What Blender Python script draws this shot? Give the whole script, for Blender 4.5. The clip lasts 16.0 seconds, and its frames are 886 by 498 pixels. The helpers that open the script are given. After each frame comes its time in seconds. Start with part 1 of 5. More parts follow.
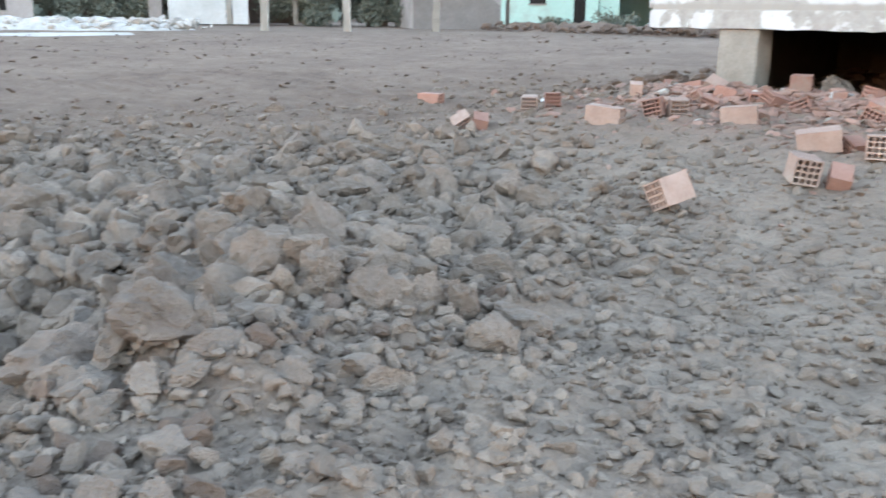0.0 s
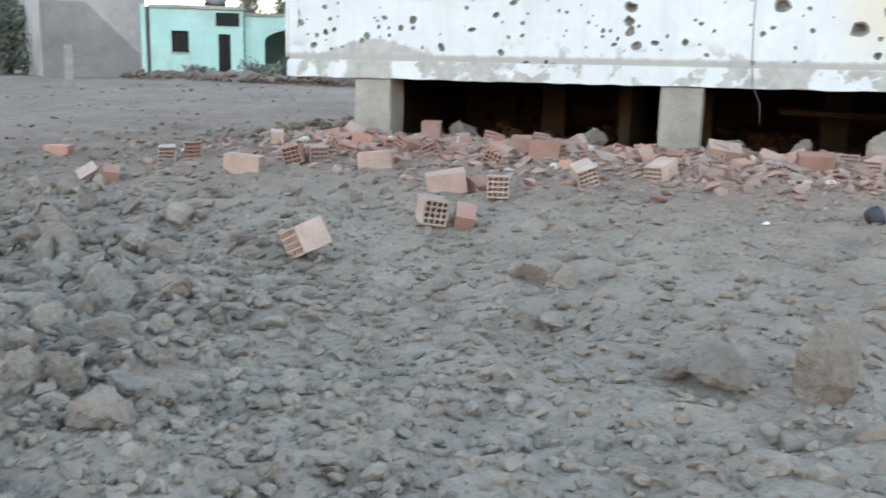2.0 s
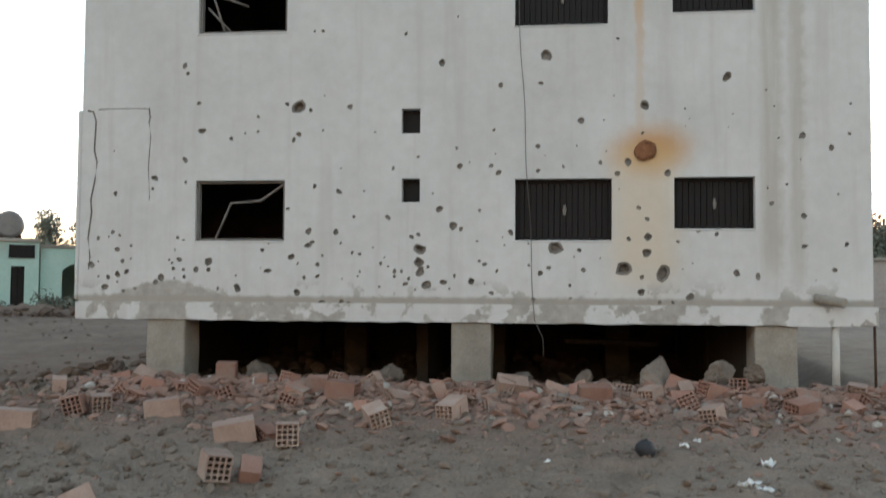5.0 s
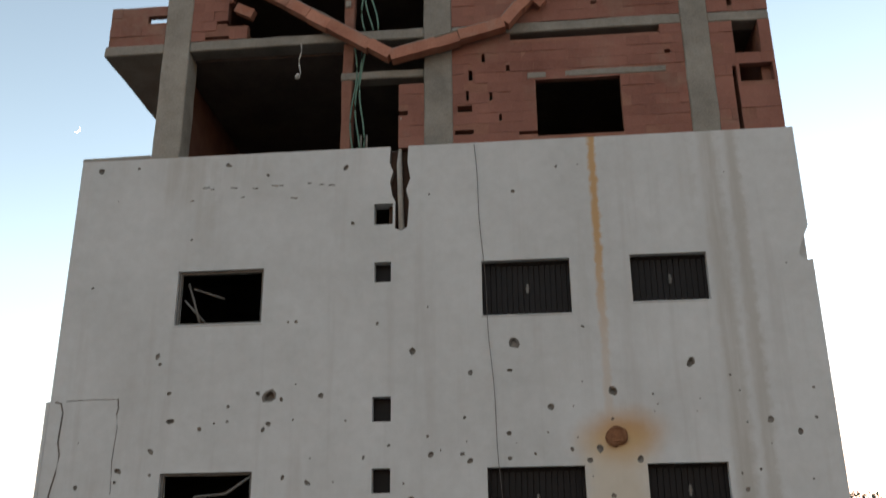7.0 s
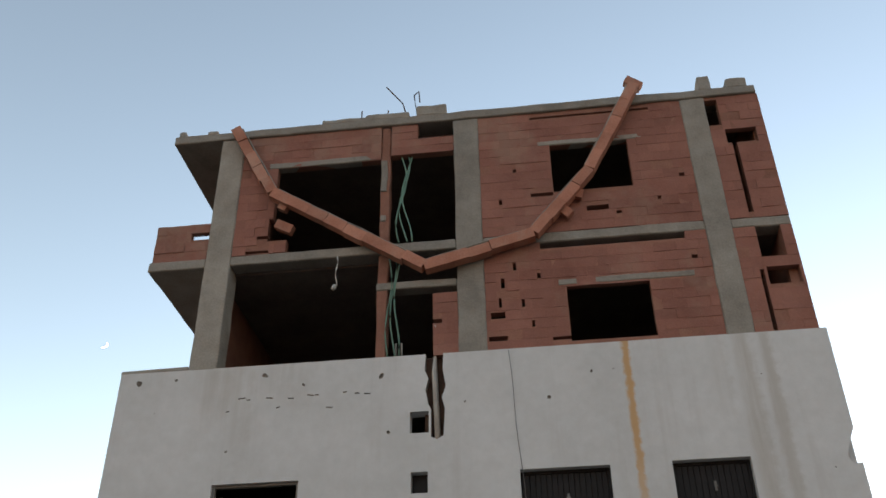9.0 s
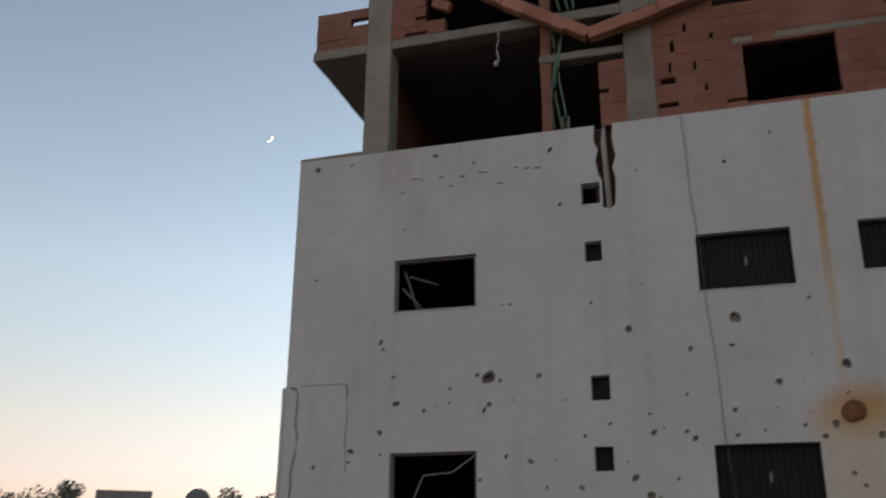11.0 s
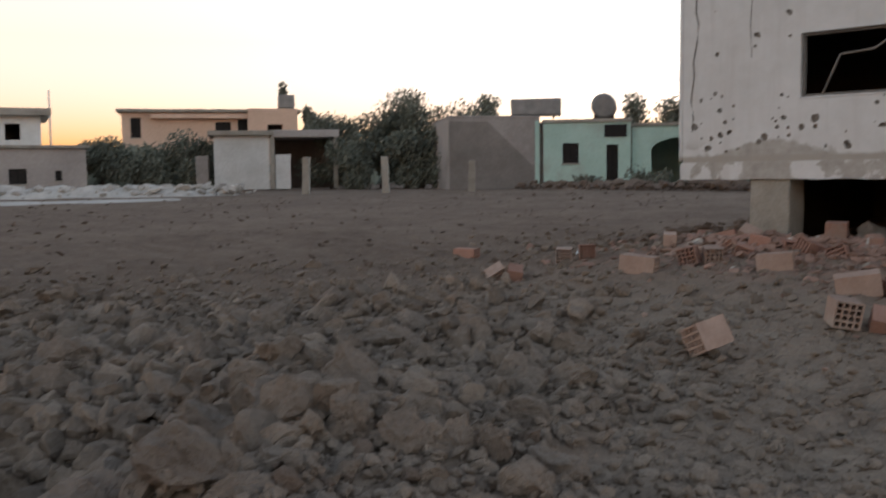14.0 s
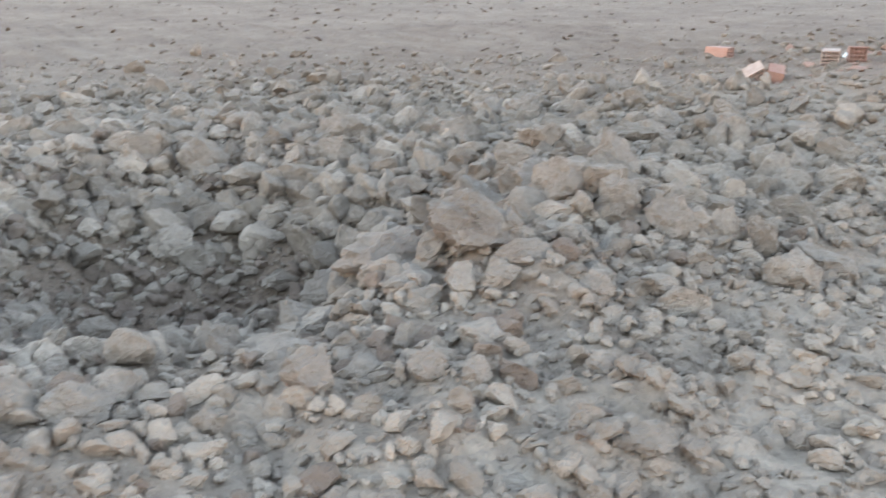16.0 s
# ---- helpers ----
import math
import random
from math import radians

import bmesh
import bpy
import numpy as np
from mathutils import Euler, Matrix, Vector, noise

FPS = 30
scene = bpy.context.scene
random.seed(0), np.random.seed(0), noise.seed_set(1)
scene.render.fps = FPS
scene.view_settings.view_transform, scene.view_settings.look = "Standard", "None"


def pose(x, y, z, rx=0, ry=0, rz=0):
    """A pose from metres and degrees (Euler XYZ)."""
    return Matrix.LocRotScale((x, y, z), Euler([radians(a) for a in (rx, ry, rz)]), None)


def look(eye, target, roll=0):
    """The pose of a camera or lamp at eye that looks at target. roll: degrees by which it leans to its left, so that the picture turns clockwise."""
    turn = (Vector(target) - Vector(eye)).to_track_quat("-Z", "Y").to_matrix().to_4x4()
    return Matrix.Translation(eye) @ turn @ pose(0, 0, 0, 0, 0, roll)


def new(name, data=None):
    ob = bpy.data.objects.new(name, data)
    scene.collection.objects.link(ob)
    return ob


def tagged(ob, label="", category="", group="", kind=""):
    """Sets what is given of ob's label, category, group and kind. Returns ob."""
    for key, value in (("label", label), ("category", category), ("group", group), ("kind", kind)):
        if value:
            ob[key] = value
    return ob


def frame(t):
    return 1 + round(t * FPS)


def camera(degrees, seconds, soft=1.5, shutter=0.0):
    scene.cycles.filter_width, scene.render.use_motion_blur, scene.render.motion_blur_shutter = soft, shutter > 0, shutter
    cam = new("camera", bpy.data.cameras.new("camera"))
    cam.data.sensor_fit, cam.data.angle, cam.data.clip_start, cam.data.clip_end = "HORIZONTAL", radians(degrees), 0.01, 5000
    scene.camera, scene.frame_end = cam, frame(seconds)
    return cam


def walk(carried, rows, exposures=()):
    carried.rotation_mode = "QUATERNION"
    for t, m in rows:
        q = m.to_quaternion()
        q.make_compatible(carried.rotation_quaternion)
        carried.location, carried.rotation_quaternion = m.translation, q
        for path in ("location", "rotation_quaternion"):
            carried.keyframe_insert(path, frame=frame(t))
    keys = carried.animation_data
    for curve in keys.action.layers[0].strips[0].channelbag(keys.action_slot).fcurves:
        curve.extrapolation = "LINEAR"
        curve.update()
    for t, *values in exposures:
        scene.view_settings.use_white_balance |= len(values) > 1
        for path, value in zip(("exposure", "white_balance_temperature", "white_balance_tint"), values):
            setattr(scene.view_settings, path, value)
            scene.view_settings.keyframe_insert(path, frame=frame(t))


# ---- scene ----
cam = camera(51.5, 16.0, soft=1.5, shutter=0.45)
PATH = [
    (0, (0.838, -0.737, 1.636), (-0.38, 0.768, 1.136), 0.6),
    (0.5, (0.863, -0.672, 1.631), (-0.203, 0.954, 1.166), 1.4),
    (1, (0.877, -0.595, 1.629), (-0.013, 1.144, 1.202), 1.1),
    (1.5, (0.884, -0.517, 1.614), (0.135, 1.288, 1.191), 1.7),
    (2, (0.938, -0.483, 1.622), (0.336, 1.384, 1.234), 1.3),
    (2.5, (0.975, -0.446, 1.646), (0.515, 1.472, 1.313), 0.7),
    (3, (1.003, -0.438, 1.677), (0.647, 1.513, 1.42), -0.6),
    (3.2, (1.06, -0.513, 1.707), (0.748, 1.449, 1.475), -0.2),
    (5.3, (1.238, -0.522, 1.926), (1.021, 1.458, 2.107), 0.1),
    (5.5, (1.255, -0.512, 1.958), (1.045, 1.461, 2.206), -0.2),
    (6, (1.329, -0.594, 1.987), (1.122, 1.347, 2.424), -0.0),
    (6.5, (1.353, -0.616, 1.963), (1.163, 1.29, 2.538), -0.1),
    (7, (1.306, -0.608, 1.967), (1.14, 1.263, 2.653), -0.6),
    (7.5, (1.269, -0.647, 1.969), (1.115, 1.176, 2.778), -0.9),
    (8, (1.193, -0.688, 1.927), (1.046, 1.089, 2.832), -1.2),
    (8.2, (1.176, -0.695, 1.925), (1.025, 1.057, 2.878), -1.3),
    (9.2, (1.1, -0.7, 1.87), (0.9, 0.96, 2.97), -0.7),
    (10.3, (1.006, -0.713, 1.798), (0.68, 1.086, 2.61), 0.3),
    (10.5, (0.985, -0.687, 1.806), (0.593, 1.112, 2.588), 0.3),
    (11, (0.901, -0.756, 1.815), (0.344, 1.047, 2.479), 0.5),
    (11.5, (1.031, -0.724, 1.786), (0.316, 1.061, 2.338), -0.9),
    (12, (0.956, -0.668, 1.744), (0.095, 1.086, 2.173), -1.3),
    (12.5, (0.894, -0.608, 1.721), (-0.098, 1.107, 1.988), -1.0),
    (13, (0.828, -0.56, 1.626), (-0.281, 1.1, 1.743), -0.8),
    (13.5, (0.837, -0.598, 1.568), (-0.39, 0.981, 1.547), -0.1),
    (14, (0.878, -0.715, 1.558), (-0.442, 0.779, 1.397), -0.7),
    (14.5, (0.901, -0.8, 1.527), (-0.522, 0.577, 1.248), -1.3),
    (15, (0.897, -0.808, 1.488), (-0.592, 0.47, 1.102), -1.9),
    (15.5, (0.9, -0.888, 1.501), (-0.624, 0.303, 0.995), -0.6),
    (16, (0.885, -1.019, 1.524), (-0.696, 0.057, 0.938), 0.1),
]
# how the clip's camera brightens, darkens and tints its picture on the way
EXPOSURE = [(0.0, 5.87, 6100, 4), (1.0, 5.72, 6000, 0), (1.5, 5.69, 5900, -1), (2.2, 5.62, 5850, -1), (3.2, 5.3, 6300, 2), (5.3, 4.16, 6600, 1), (6.0, 3.76, 6700, 3), (7.0, 3.66, 6800, 5), (8.0, 3.81, 6900, 7), (10.5, 3.53, 6700, 5), (11.0, 3.06, 6700, 10),
            (11.5, 2.71, 6700, 11), (12.0, 2.51, 6700, 11), (12.5, 2.36, 6600, 11), (13.0, 2.56, 6600, 9), (13.5, 3.06, 6600, 9), (14.0, 3.81, 7000, 12), (14.5, 4.99, 7000, 12), (15.0, 5.68, 6800, 9), (15.5, 5.89, 6500, 5), (16.0, 6.06, 6350, 4)]
SUN_ELEV, SUN_AZ = -1.0, 25.0
walk(cam, [(t, look(eye, target, roll)) for t, eye, target, roll in PATH], EXPOSURE)

# ---- dusk sky: the sun has just set behind the building, nothing casts a hard shadow ----
world = bpy.data.worlds.new("dusk")
scene.world = world
world.use_nodes = True
wn, wl = world.node_tree.nodes, world.node_tree.links
sky = wn.new("ShaderNodeTexSky")
sky.sky_type = 'NISHITA'
sky.sun_disc = False
sky.sun_elevation = radians(SUN_ELEV)
sky.sun_rotation = radians(SUN_AZ)
sky.air_density, sky.dust_density, sky.ozone_density = 0.7, 0.3, 1.0
wn["Background"].inputs[1].default_value = 0.15
# pink haze that thickens towards the horizon, the same all round
coord, split, haze, dim = wn.new("ShaderNodeTexCoord"), wn.new("ShaderNodeSeparateXYZ"), wn.new("ShaderNodeValToRGB"), wn.new("ShaderNodeMix")
dim.data_type, dim.blend_type = "RGBA", "MULTIPLY"
dim.inputs[0].default_value = 1.0
haze.color_ramp.elements[0].position, haze.color_ramp.elements[0].color = 0.0, (0.68, 0.64, 1.45, 1)
haze.color_ramp.elements[1].position, haze.color_ramp.elements[1].color = 0.30, (1.42, 1.41, 1.42, 1)
mid = haze.color_ramp.elements.new(0.14)
mid.color = (1.17, 1.04, 1.10, 1)
high = haze.color_ramp.elements.new(0.8)
high.color = (1.24, 1.21, 1.20, 1)
wl.new(coord.outputs["Generated"], split.inputs[0])
wl.new(split.outputs[2], haze.inputs[0])
wl.new(sky.outputs[0], dim.inputs[6])
wl.new(haze.outputs[0], dim.inputs[7])
wl.new(dim.outputs[2], wn["Background"].inputs[0])


# ---- materials ----
def nodes_of(name):
    m = bpy.data.materials.new(name)
    m.use_nodes = True
    nt = m.node_tree
    return m, nt, nt.nodes, nt.links, nt.nodes["Principled BSDF"]


def noise_node(nt, vec, scale, detail=6, rough=0.6):
    n = nt.nodes.new("ShaderNodeTexNoise")
    n.inputs["Scale"].default_value, n.inputs["Detail"].default_value, n.inputs["Roughness"].default_value = scale, detail, rough
    nt.links.new(vec, n.inputs["Vector"])
    return n.outputs["Fac"]


def ramp(nt, fac, stops):
    r = nt.nodes.new("ShaderNodeValToRGB")
    while len(r.color_ramp.elements) < len(stops):
        r.color_ramp.elements.new(0.5)
    for e, (p, c) in zip(r.color_ramp.elements, stops):
        e.position, e.color = p, (*c, 1) if len(c) == 3 else c
    nt.links.new(fac, r.inputs["Fac"])
    return r.outputs["Color"]


def mixc(nt, fac, a, b, mode="MIX"):
    n = nt.nodes.new("ShaderNodeMix")
    n.data_type, n.blend_type = "RGBA", mode
    for sock, val in ((n.inputs[0], fac), (n.inputs[6], a), (n.inputs[7], b)):
        if isinstance(val, (int, float)):
            sock.default_value = val
        elif isinstance(val, tuple):
            sock.default_value = (*val, 1)
        else:
            nt.links.new(val, sock)
    return n.outputs[2]


def calc(nt, op, a, b=0.0, c=None, clamp=False):
    n = nt.nodes.new("ShaderNodeMath")
    n.operation, n.use_clamp = op, clamp
    for i, val in enumerate((a, b, c)):
        if val is None:
            continue
        if isinstance(val, (int, float)):
            n.inputs[i].default_value = val
        else:
            nt.links.new(val, n.inputs[i])
    return n.outputs[0]


def smooth(nt, val, lo, hi):
    n = nt.nodes.new("ShaderNodeMapRange")
    n.interpolation_type = "SMOOTHSTEP"
    nt.links.new(val, n.inputs[0])
    n.inputs[1].default_value, n.inputs[2].default_value = lo, hi
    return n.outputs[0]


def bump(nt, bs, height, strength, dist):
    b = nt.nodes.new("ShaderNodeBump")
    b.inputs["Strength"].default_value, b.inputs["Distance"].default_value = strength, dist
    nt.links.new(height, b.inputs["Height"])
    nt.links.new(b.outputs[0], bs.inputs["Normal"])


def surface(name, dark, light, big=1.2, fine=25.0, rough=0.9, relief=0.02, stain=None, stain_amount=0.4, spread=0.12, island=False, metal=0.0):
    """A worn surface: two tones in broad patches and fine grain, an optional stain, a tone shift from piece to piece, and relief."""
    m, nt, nn, nl, bs = nodes_of(name)
    geo = nn.new("ShaderNodeNewGeometry")
    pos = geo.outputs["Position"]
    a, b = noise_node(nt, pos, big), noise_node(nt, pos, fine, 4)
    f = calc(nt, "ADD", calc(nt, "MULTIPLY", a, 0.65), calc(nt, "MULTIPLY", b, 0.35))
    col = ramp(nt, f, [(0.33, dark), (0.66, light)])
    if stain:
        s = smooth(nt, noise_node(nt, pos, big * 0.6, 8, 0.7), 0.5, 0.68)
        col = mixc(nt, calc(nt, "MULTIPLY", s, stain_amount), col, stain)
    if island:
        rnd = geo.outputs["Random Per Island"]
    else:
        rnd = nn.new("ShaderNodeObjectInfo").outputs["Random"]
    hsv = nn.new("ShaderNodeHueSaturation")
    nl.new(col, hsv.inputs["Color"])
    nl.new(calc(nt, "ADD", calc(nt, "MULTIPLY", rnd, 2 * spread), 1 - spread), hsv.inputs["Value"])
    nl.new(hsv.outputs[0], bs.inputs["Base Color"])
    bs.inputs["Roughness"].default_value, bs.inputs["Metallic"].default_value = rough, metal
    bs.inputs["Specular IOR Level"].default_value = 0.25
    bump(nt, bs, calc(nt, "ADD", b, calc(nt, "MULTIPLY", noise_node(nt, pos, fine * 4, 3), 0.4)), 0.7, relief)
    return m


def dirt_material():
    m, nt, nn, nl, bs = nodes_of("dry_earth")
    pos = nn.new("ShaderNodeNewGeometry").outputs["Position"]
    a, b, c = noise_node(nt, pos, 0.45, 7, 0.65), noise_node(nt, pos, 2.3, 8, 0.7), noise_node(nt, pos, 22, 5, 0.7)
    f = calc(nt, "ADD", calc(nt, "MULTIPLY", a, 0.35), calc(nt, "ADD", calc(nt, "MULTIPLY", b, 0.4), calc(nt, "MULTIPLY", c, 0.25)))
    col = ramp(nt, f, [(0.36, (0.172, 0.129, 0.100)), (0.5, (0.270, 0.211, 0.165)), (0.64, (0.350, 0.283, 0.226))])
    pebble = nn.new("ShaderNodeTexVoronoi")
    pebble.inputs["Scale"].default_value = 26
    nl.new(pos, pebble.inputs["Vector"])
    col = mixc(nt, calc(nt, "MULTIPLY", smooth(nt, pebble.outputs["Distance"], 0.28, 0.08), 0.3), col, (0.328, 0.269, 0.230))
    sep = nn.new("ShaderNodeSeparateXYZ")
    nl.new(pos, sep.inputs[0])
    # brick dust in front of the building
    band = calc(nt, "MULTIPLY", smooth(nt, sep.outputs[1], 7.5, 11.8), smooth(nt, sep.outputs[1], 15.5, 13.5))
    band = calc(nt, "MULTIPLY", band, calc(nt, "MULTIPLY", smooth(nt, sep.outputs[0], -9, -5), smooth(nt, sep.outputs[0], 8, 5)))
    col = mixc(nt, calc(nt, "MULTIPLY", band, calc(nt, "MULTIPLY", smooth(nt, b, 0.38, 0.58), 0.7)), col, (0.29, 0.160, 0.122))
    # open field: browner, damper soil than the pale trodden ground before the building
    away = calc(nt, "ADD", calc(nt, "MULTIPLY", sep.outputs[0], -0.75), calc(nt, "MULTIPLY", sep.outputs[1], 0.5))
    away = calc(nt, "ADD", away, calc(nt, "MULTIPLY", calc(nt, "SUBTRACT", a, 0.5), 7.0))
    col = mixc(nt, calc(nt, "MULTIPLY", smooth(nt, away, 6.0, 11.5), 0.8), col, ramp(nt, f, [(0.36, (0.105, 0.072, 0.053)), (0.5, (0.165, 0.116, 0.087)), (0.64, (0.225, 0.165, 0.126))]))
    # freshly turned brown soil in and round the crater
    cx, cy = calc(nt, "SUBTRACT", sep.outputs[0], -4.0), calc(nt, "SUBTRACT", sep.outputs[1], 1.2)
    cr = calc(nt, "SQRT", calc(nt, "ADD", calc(nt, "MULTIPLY", cx, cx), calc(nt, "MULTIPLY", cy, cy)))
    cr = calc(nt, "ADD", cr, calc(nt, "MULTIPLY", calc(nt, "SUBTRACT", b, 0.5), 3.0))
    col = mixc(nt, calc(nt, "MULTIPLY", smooth(nt, cr, 3.6, 1.2), 0.75), col, ramp(nt, c, [(0.35, (0.078, 0.052, 0.037)), (0.65, (0.173, 0.122, 0.090))]))
    nl.new(col, bs.inputs["Base Color"])
    bs.inputs["Roughness"].default_value, bs.inputs["Specular IOR Level"].default_value = 0.97, 0.15
    h = calc(nt, "ADD", calc(nt, "MULTIPLY", c, 0.5), calc(nt, "ADD", b, calc(nt, "MULTIPLY", pebble.outputs["Distance"], -0.25)))
    bump(nt, bs, h, 1.0, 0.07)
    return m


def facade_material():
    """White render with rain streaks, one rust run below a leak, and grey concrete where the skin has come off near the base."""
    m, nt, nn, nl, bs = nodes_of("shelled_white_render")
    pos = nn.new("ShaderNodeNewGeometry").outputs["Position"]
    sep = nn.new("ShaderNodeSeparateXYZ")
    nl.new(pos, sep.inputs[0])
    x, z = sep.outputs[0], sep.outputs[2]
    a, b, c = noise_node(nt, pos, 0.7, 6), noise_node(nt, pos, 5.0, 8, 0.65), noise_node(nt, pos, 60, 3)
    col = ramp(nt, calc(nt, "ADD", calc(nt, "MULTIPLY", a, 0.6), calc(nt, "MULTIPLY", b, 0.4)), [(0.32, (0.505, 0.503, 0.490)), (0.64, (0.62, 0.62, 0.614))])
    stretch = nn.new("ShaderNodeMapping")
    stretch.inputs["Scale"].default_value = (1, 1, 0.06)
    nl.new(pos, stretch.inputs["Vector"])
    streak = noise_node(nt, stretch.outputs[0], 3.2, 6, 0.6)
    col = mixc(nt, calc(nt, "MULTIPLY", smooth(nt, streak, 0.52, 0.72), 0.4), col, (0.46, 0.44, 0.42))

    def strip(cx, half, z0, z1, wob=0.25):
        xx = calc(nt, "ADD", x, calc(nt, "MULTIPLY", calc(nt, "SUBTRACT", b, 0.5), wob))
        d = calc(nt, "ABSOLUTE", calc(nt, "SUBTRACT", xx, cx))
        k = smooth(nt, d, half, half * 0.25)
        return calc(nt, "MULTIPLY", k, calc(nt, "MULTIPLY", smooth(nt, z, z0 - 0.4, z0 + 0.4), smooth(nt, z, z1 + 0.2, z1 - 0.1)))
    for cx, half, z0, z1, amount in ((4.42, 0.22, 2.2, 8.9, 0.6), (4.78, 0.16, 2.0, 8.9, 0.5), (4.0, 0.2, 7.6, 8.9, 0.35), (-4.4, 0.5, 8.0, 8.9, 0.42), (-3.9, 0.25, 7.4, 8.9, 0.35), (-3.2, 0.6, 8.2, 8.9, 0.3)):
        col = mixc(nt, calc(nt, "MULTIPLY", strip(cx, half, z0, z1), calc(nt, "MULTIPLY", amount, smooth(nt, streak, 0.3, 0.6))), col, (0.38, 0.345, 0.295))
    # rust: a narrow run from the roof, a halo round the pipe hole, a faint wash below
    run = calc(nt, "MULTIPLY", strip(2.54, 0.09, 4.3, 9.0, 0.2), calc(nt, "ADD", 0.22, calc(nt, "MULTIPLY", smooth(nt, z, 5.0, 7.4), 0.55)))
    col = mixc(nt, run, col, (0.52, 0.27, 0.06))
    dx, dz = calc(nt, "SUBTRACT", x, 2.66), calc(nt, "SUBTRACT", z, 3.98)
    rad = calc(nt, "SQRT", calc(nt, "ADD", calc(nt, "MULTIPLY", dx, dx), calc(nt, "MULTIPLY", calc(nt, "MULTIPLY", dz, dz), 2.2)))
    rad = calc(nt, "ADD", rad, calc(nt, "MULTIPLY", calc(nt, "SUBTRACT", a, 0.5), 0.6))
    col = mixc(nt, calc(nt, "MULTIPLY", smooth(nt, rad, 0.85, 0.15), 0.85), col, (0.50, 0.25, 0.06))
    col = mixc(nt, calc(nt, "MULTIPLY", strip(2.6, 0.75, 2.0, 4.0, 0.3), 0.42), col, (0.62, 0.47, 0.27))
    # lost skin near the base
    low = calc(nt, "MULTIPLY", smooth(nt, z, 2.15, 1.72), smooth(nt, noise_node(nt, pos, 1.9, 7, 0.6), 0.535, 0.565))
    hump = calc(nt, "MULTIPLY", smooth(nt, calc(nt, "ABSOLUTE", calc(nt, "ADD", x, 4.7)), 1.1, 0.1), 0.24)
    edge = calc(nt, "ADD", calc(nt, "SUBTRACT", z, hump), calc(nt, "MULTIPLY", b, 0.22))
    over = calc(nt, "MULTIPLY", smooth(nt, edge, 1.93, 1.87), smooth(nt, z, 1.70, 1.72))
    foot = calc(nt, "MULTIPLY", smooth(nt, z, 1.735, 1.70), smooth(nt, noise_node(nt, pos, 1.15, 5, 0.55), 0.55, 0.58))
    foot = calc(nt, "MAXIMUM", foot, calc(nt, "MULTIPLY", smooth(nt, z, 1.735, 1.70), smooth(nt, calc(nt, "ABSOLUTE", calc(nt, "ADD", x, calc(nt, "ADD", 4.5, calc(nt, "MULTIPLY", b, 0.5)))), 0.42, 0.36)))
    col = mixc(nt, calc(nt, "MULTIPLY", calc(nt, "MAXIMUM", calc(nt, "MAXIMUM", low, over), foot), 0.85), col, ramp(nt, b, [(0.35, (0.27, 0.245, 0.215)), (0.65, (0.40, 0.375, 0.34))]))
    grime = calc(nt, "MULTIPLY", calc(nt, "MULTIPLY", smooth(nt, z, 1.83, 1.77), smooth(nt, z, 1.69, 1.72)), smooth(nt, b, 0.3, 0.5))
    col = mixc(nt, calc(nt, "MULTIPLY", grime, 0.75), col, (0.34, 0.31, 0.27))
    nl.new(col, bs.inputs["Base Color"])
    bs.inputs["Roughness"].default_value, bs.inputs["Specular IOR Level"].default_value = 0.85, 0.25
    bump(nt, bs, calc(nt, "ADD", b, calc(nt, "MULTIPLY", c, 0.35)), 0.35, 0.012)
    return m


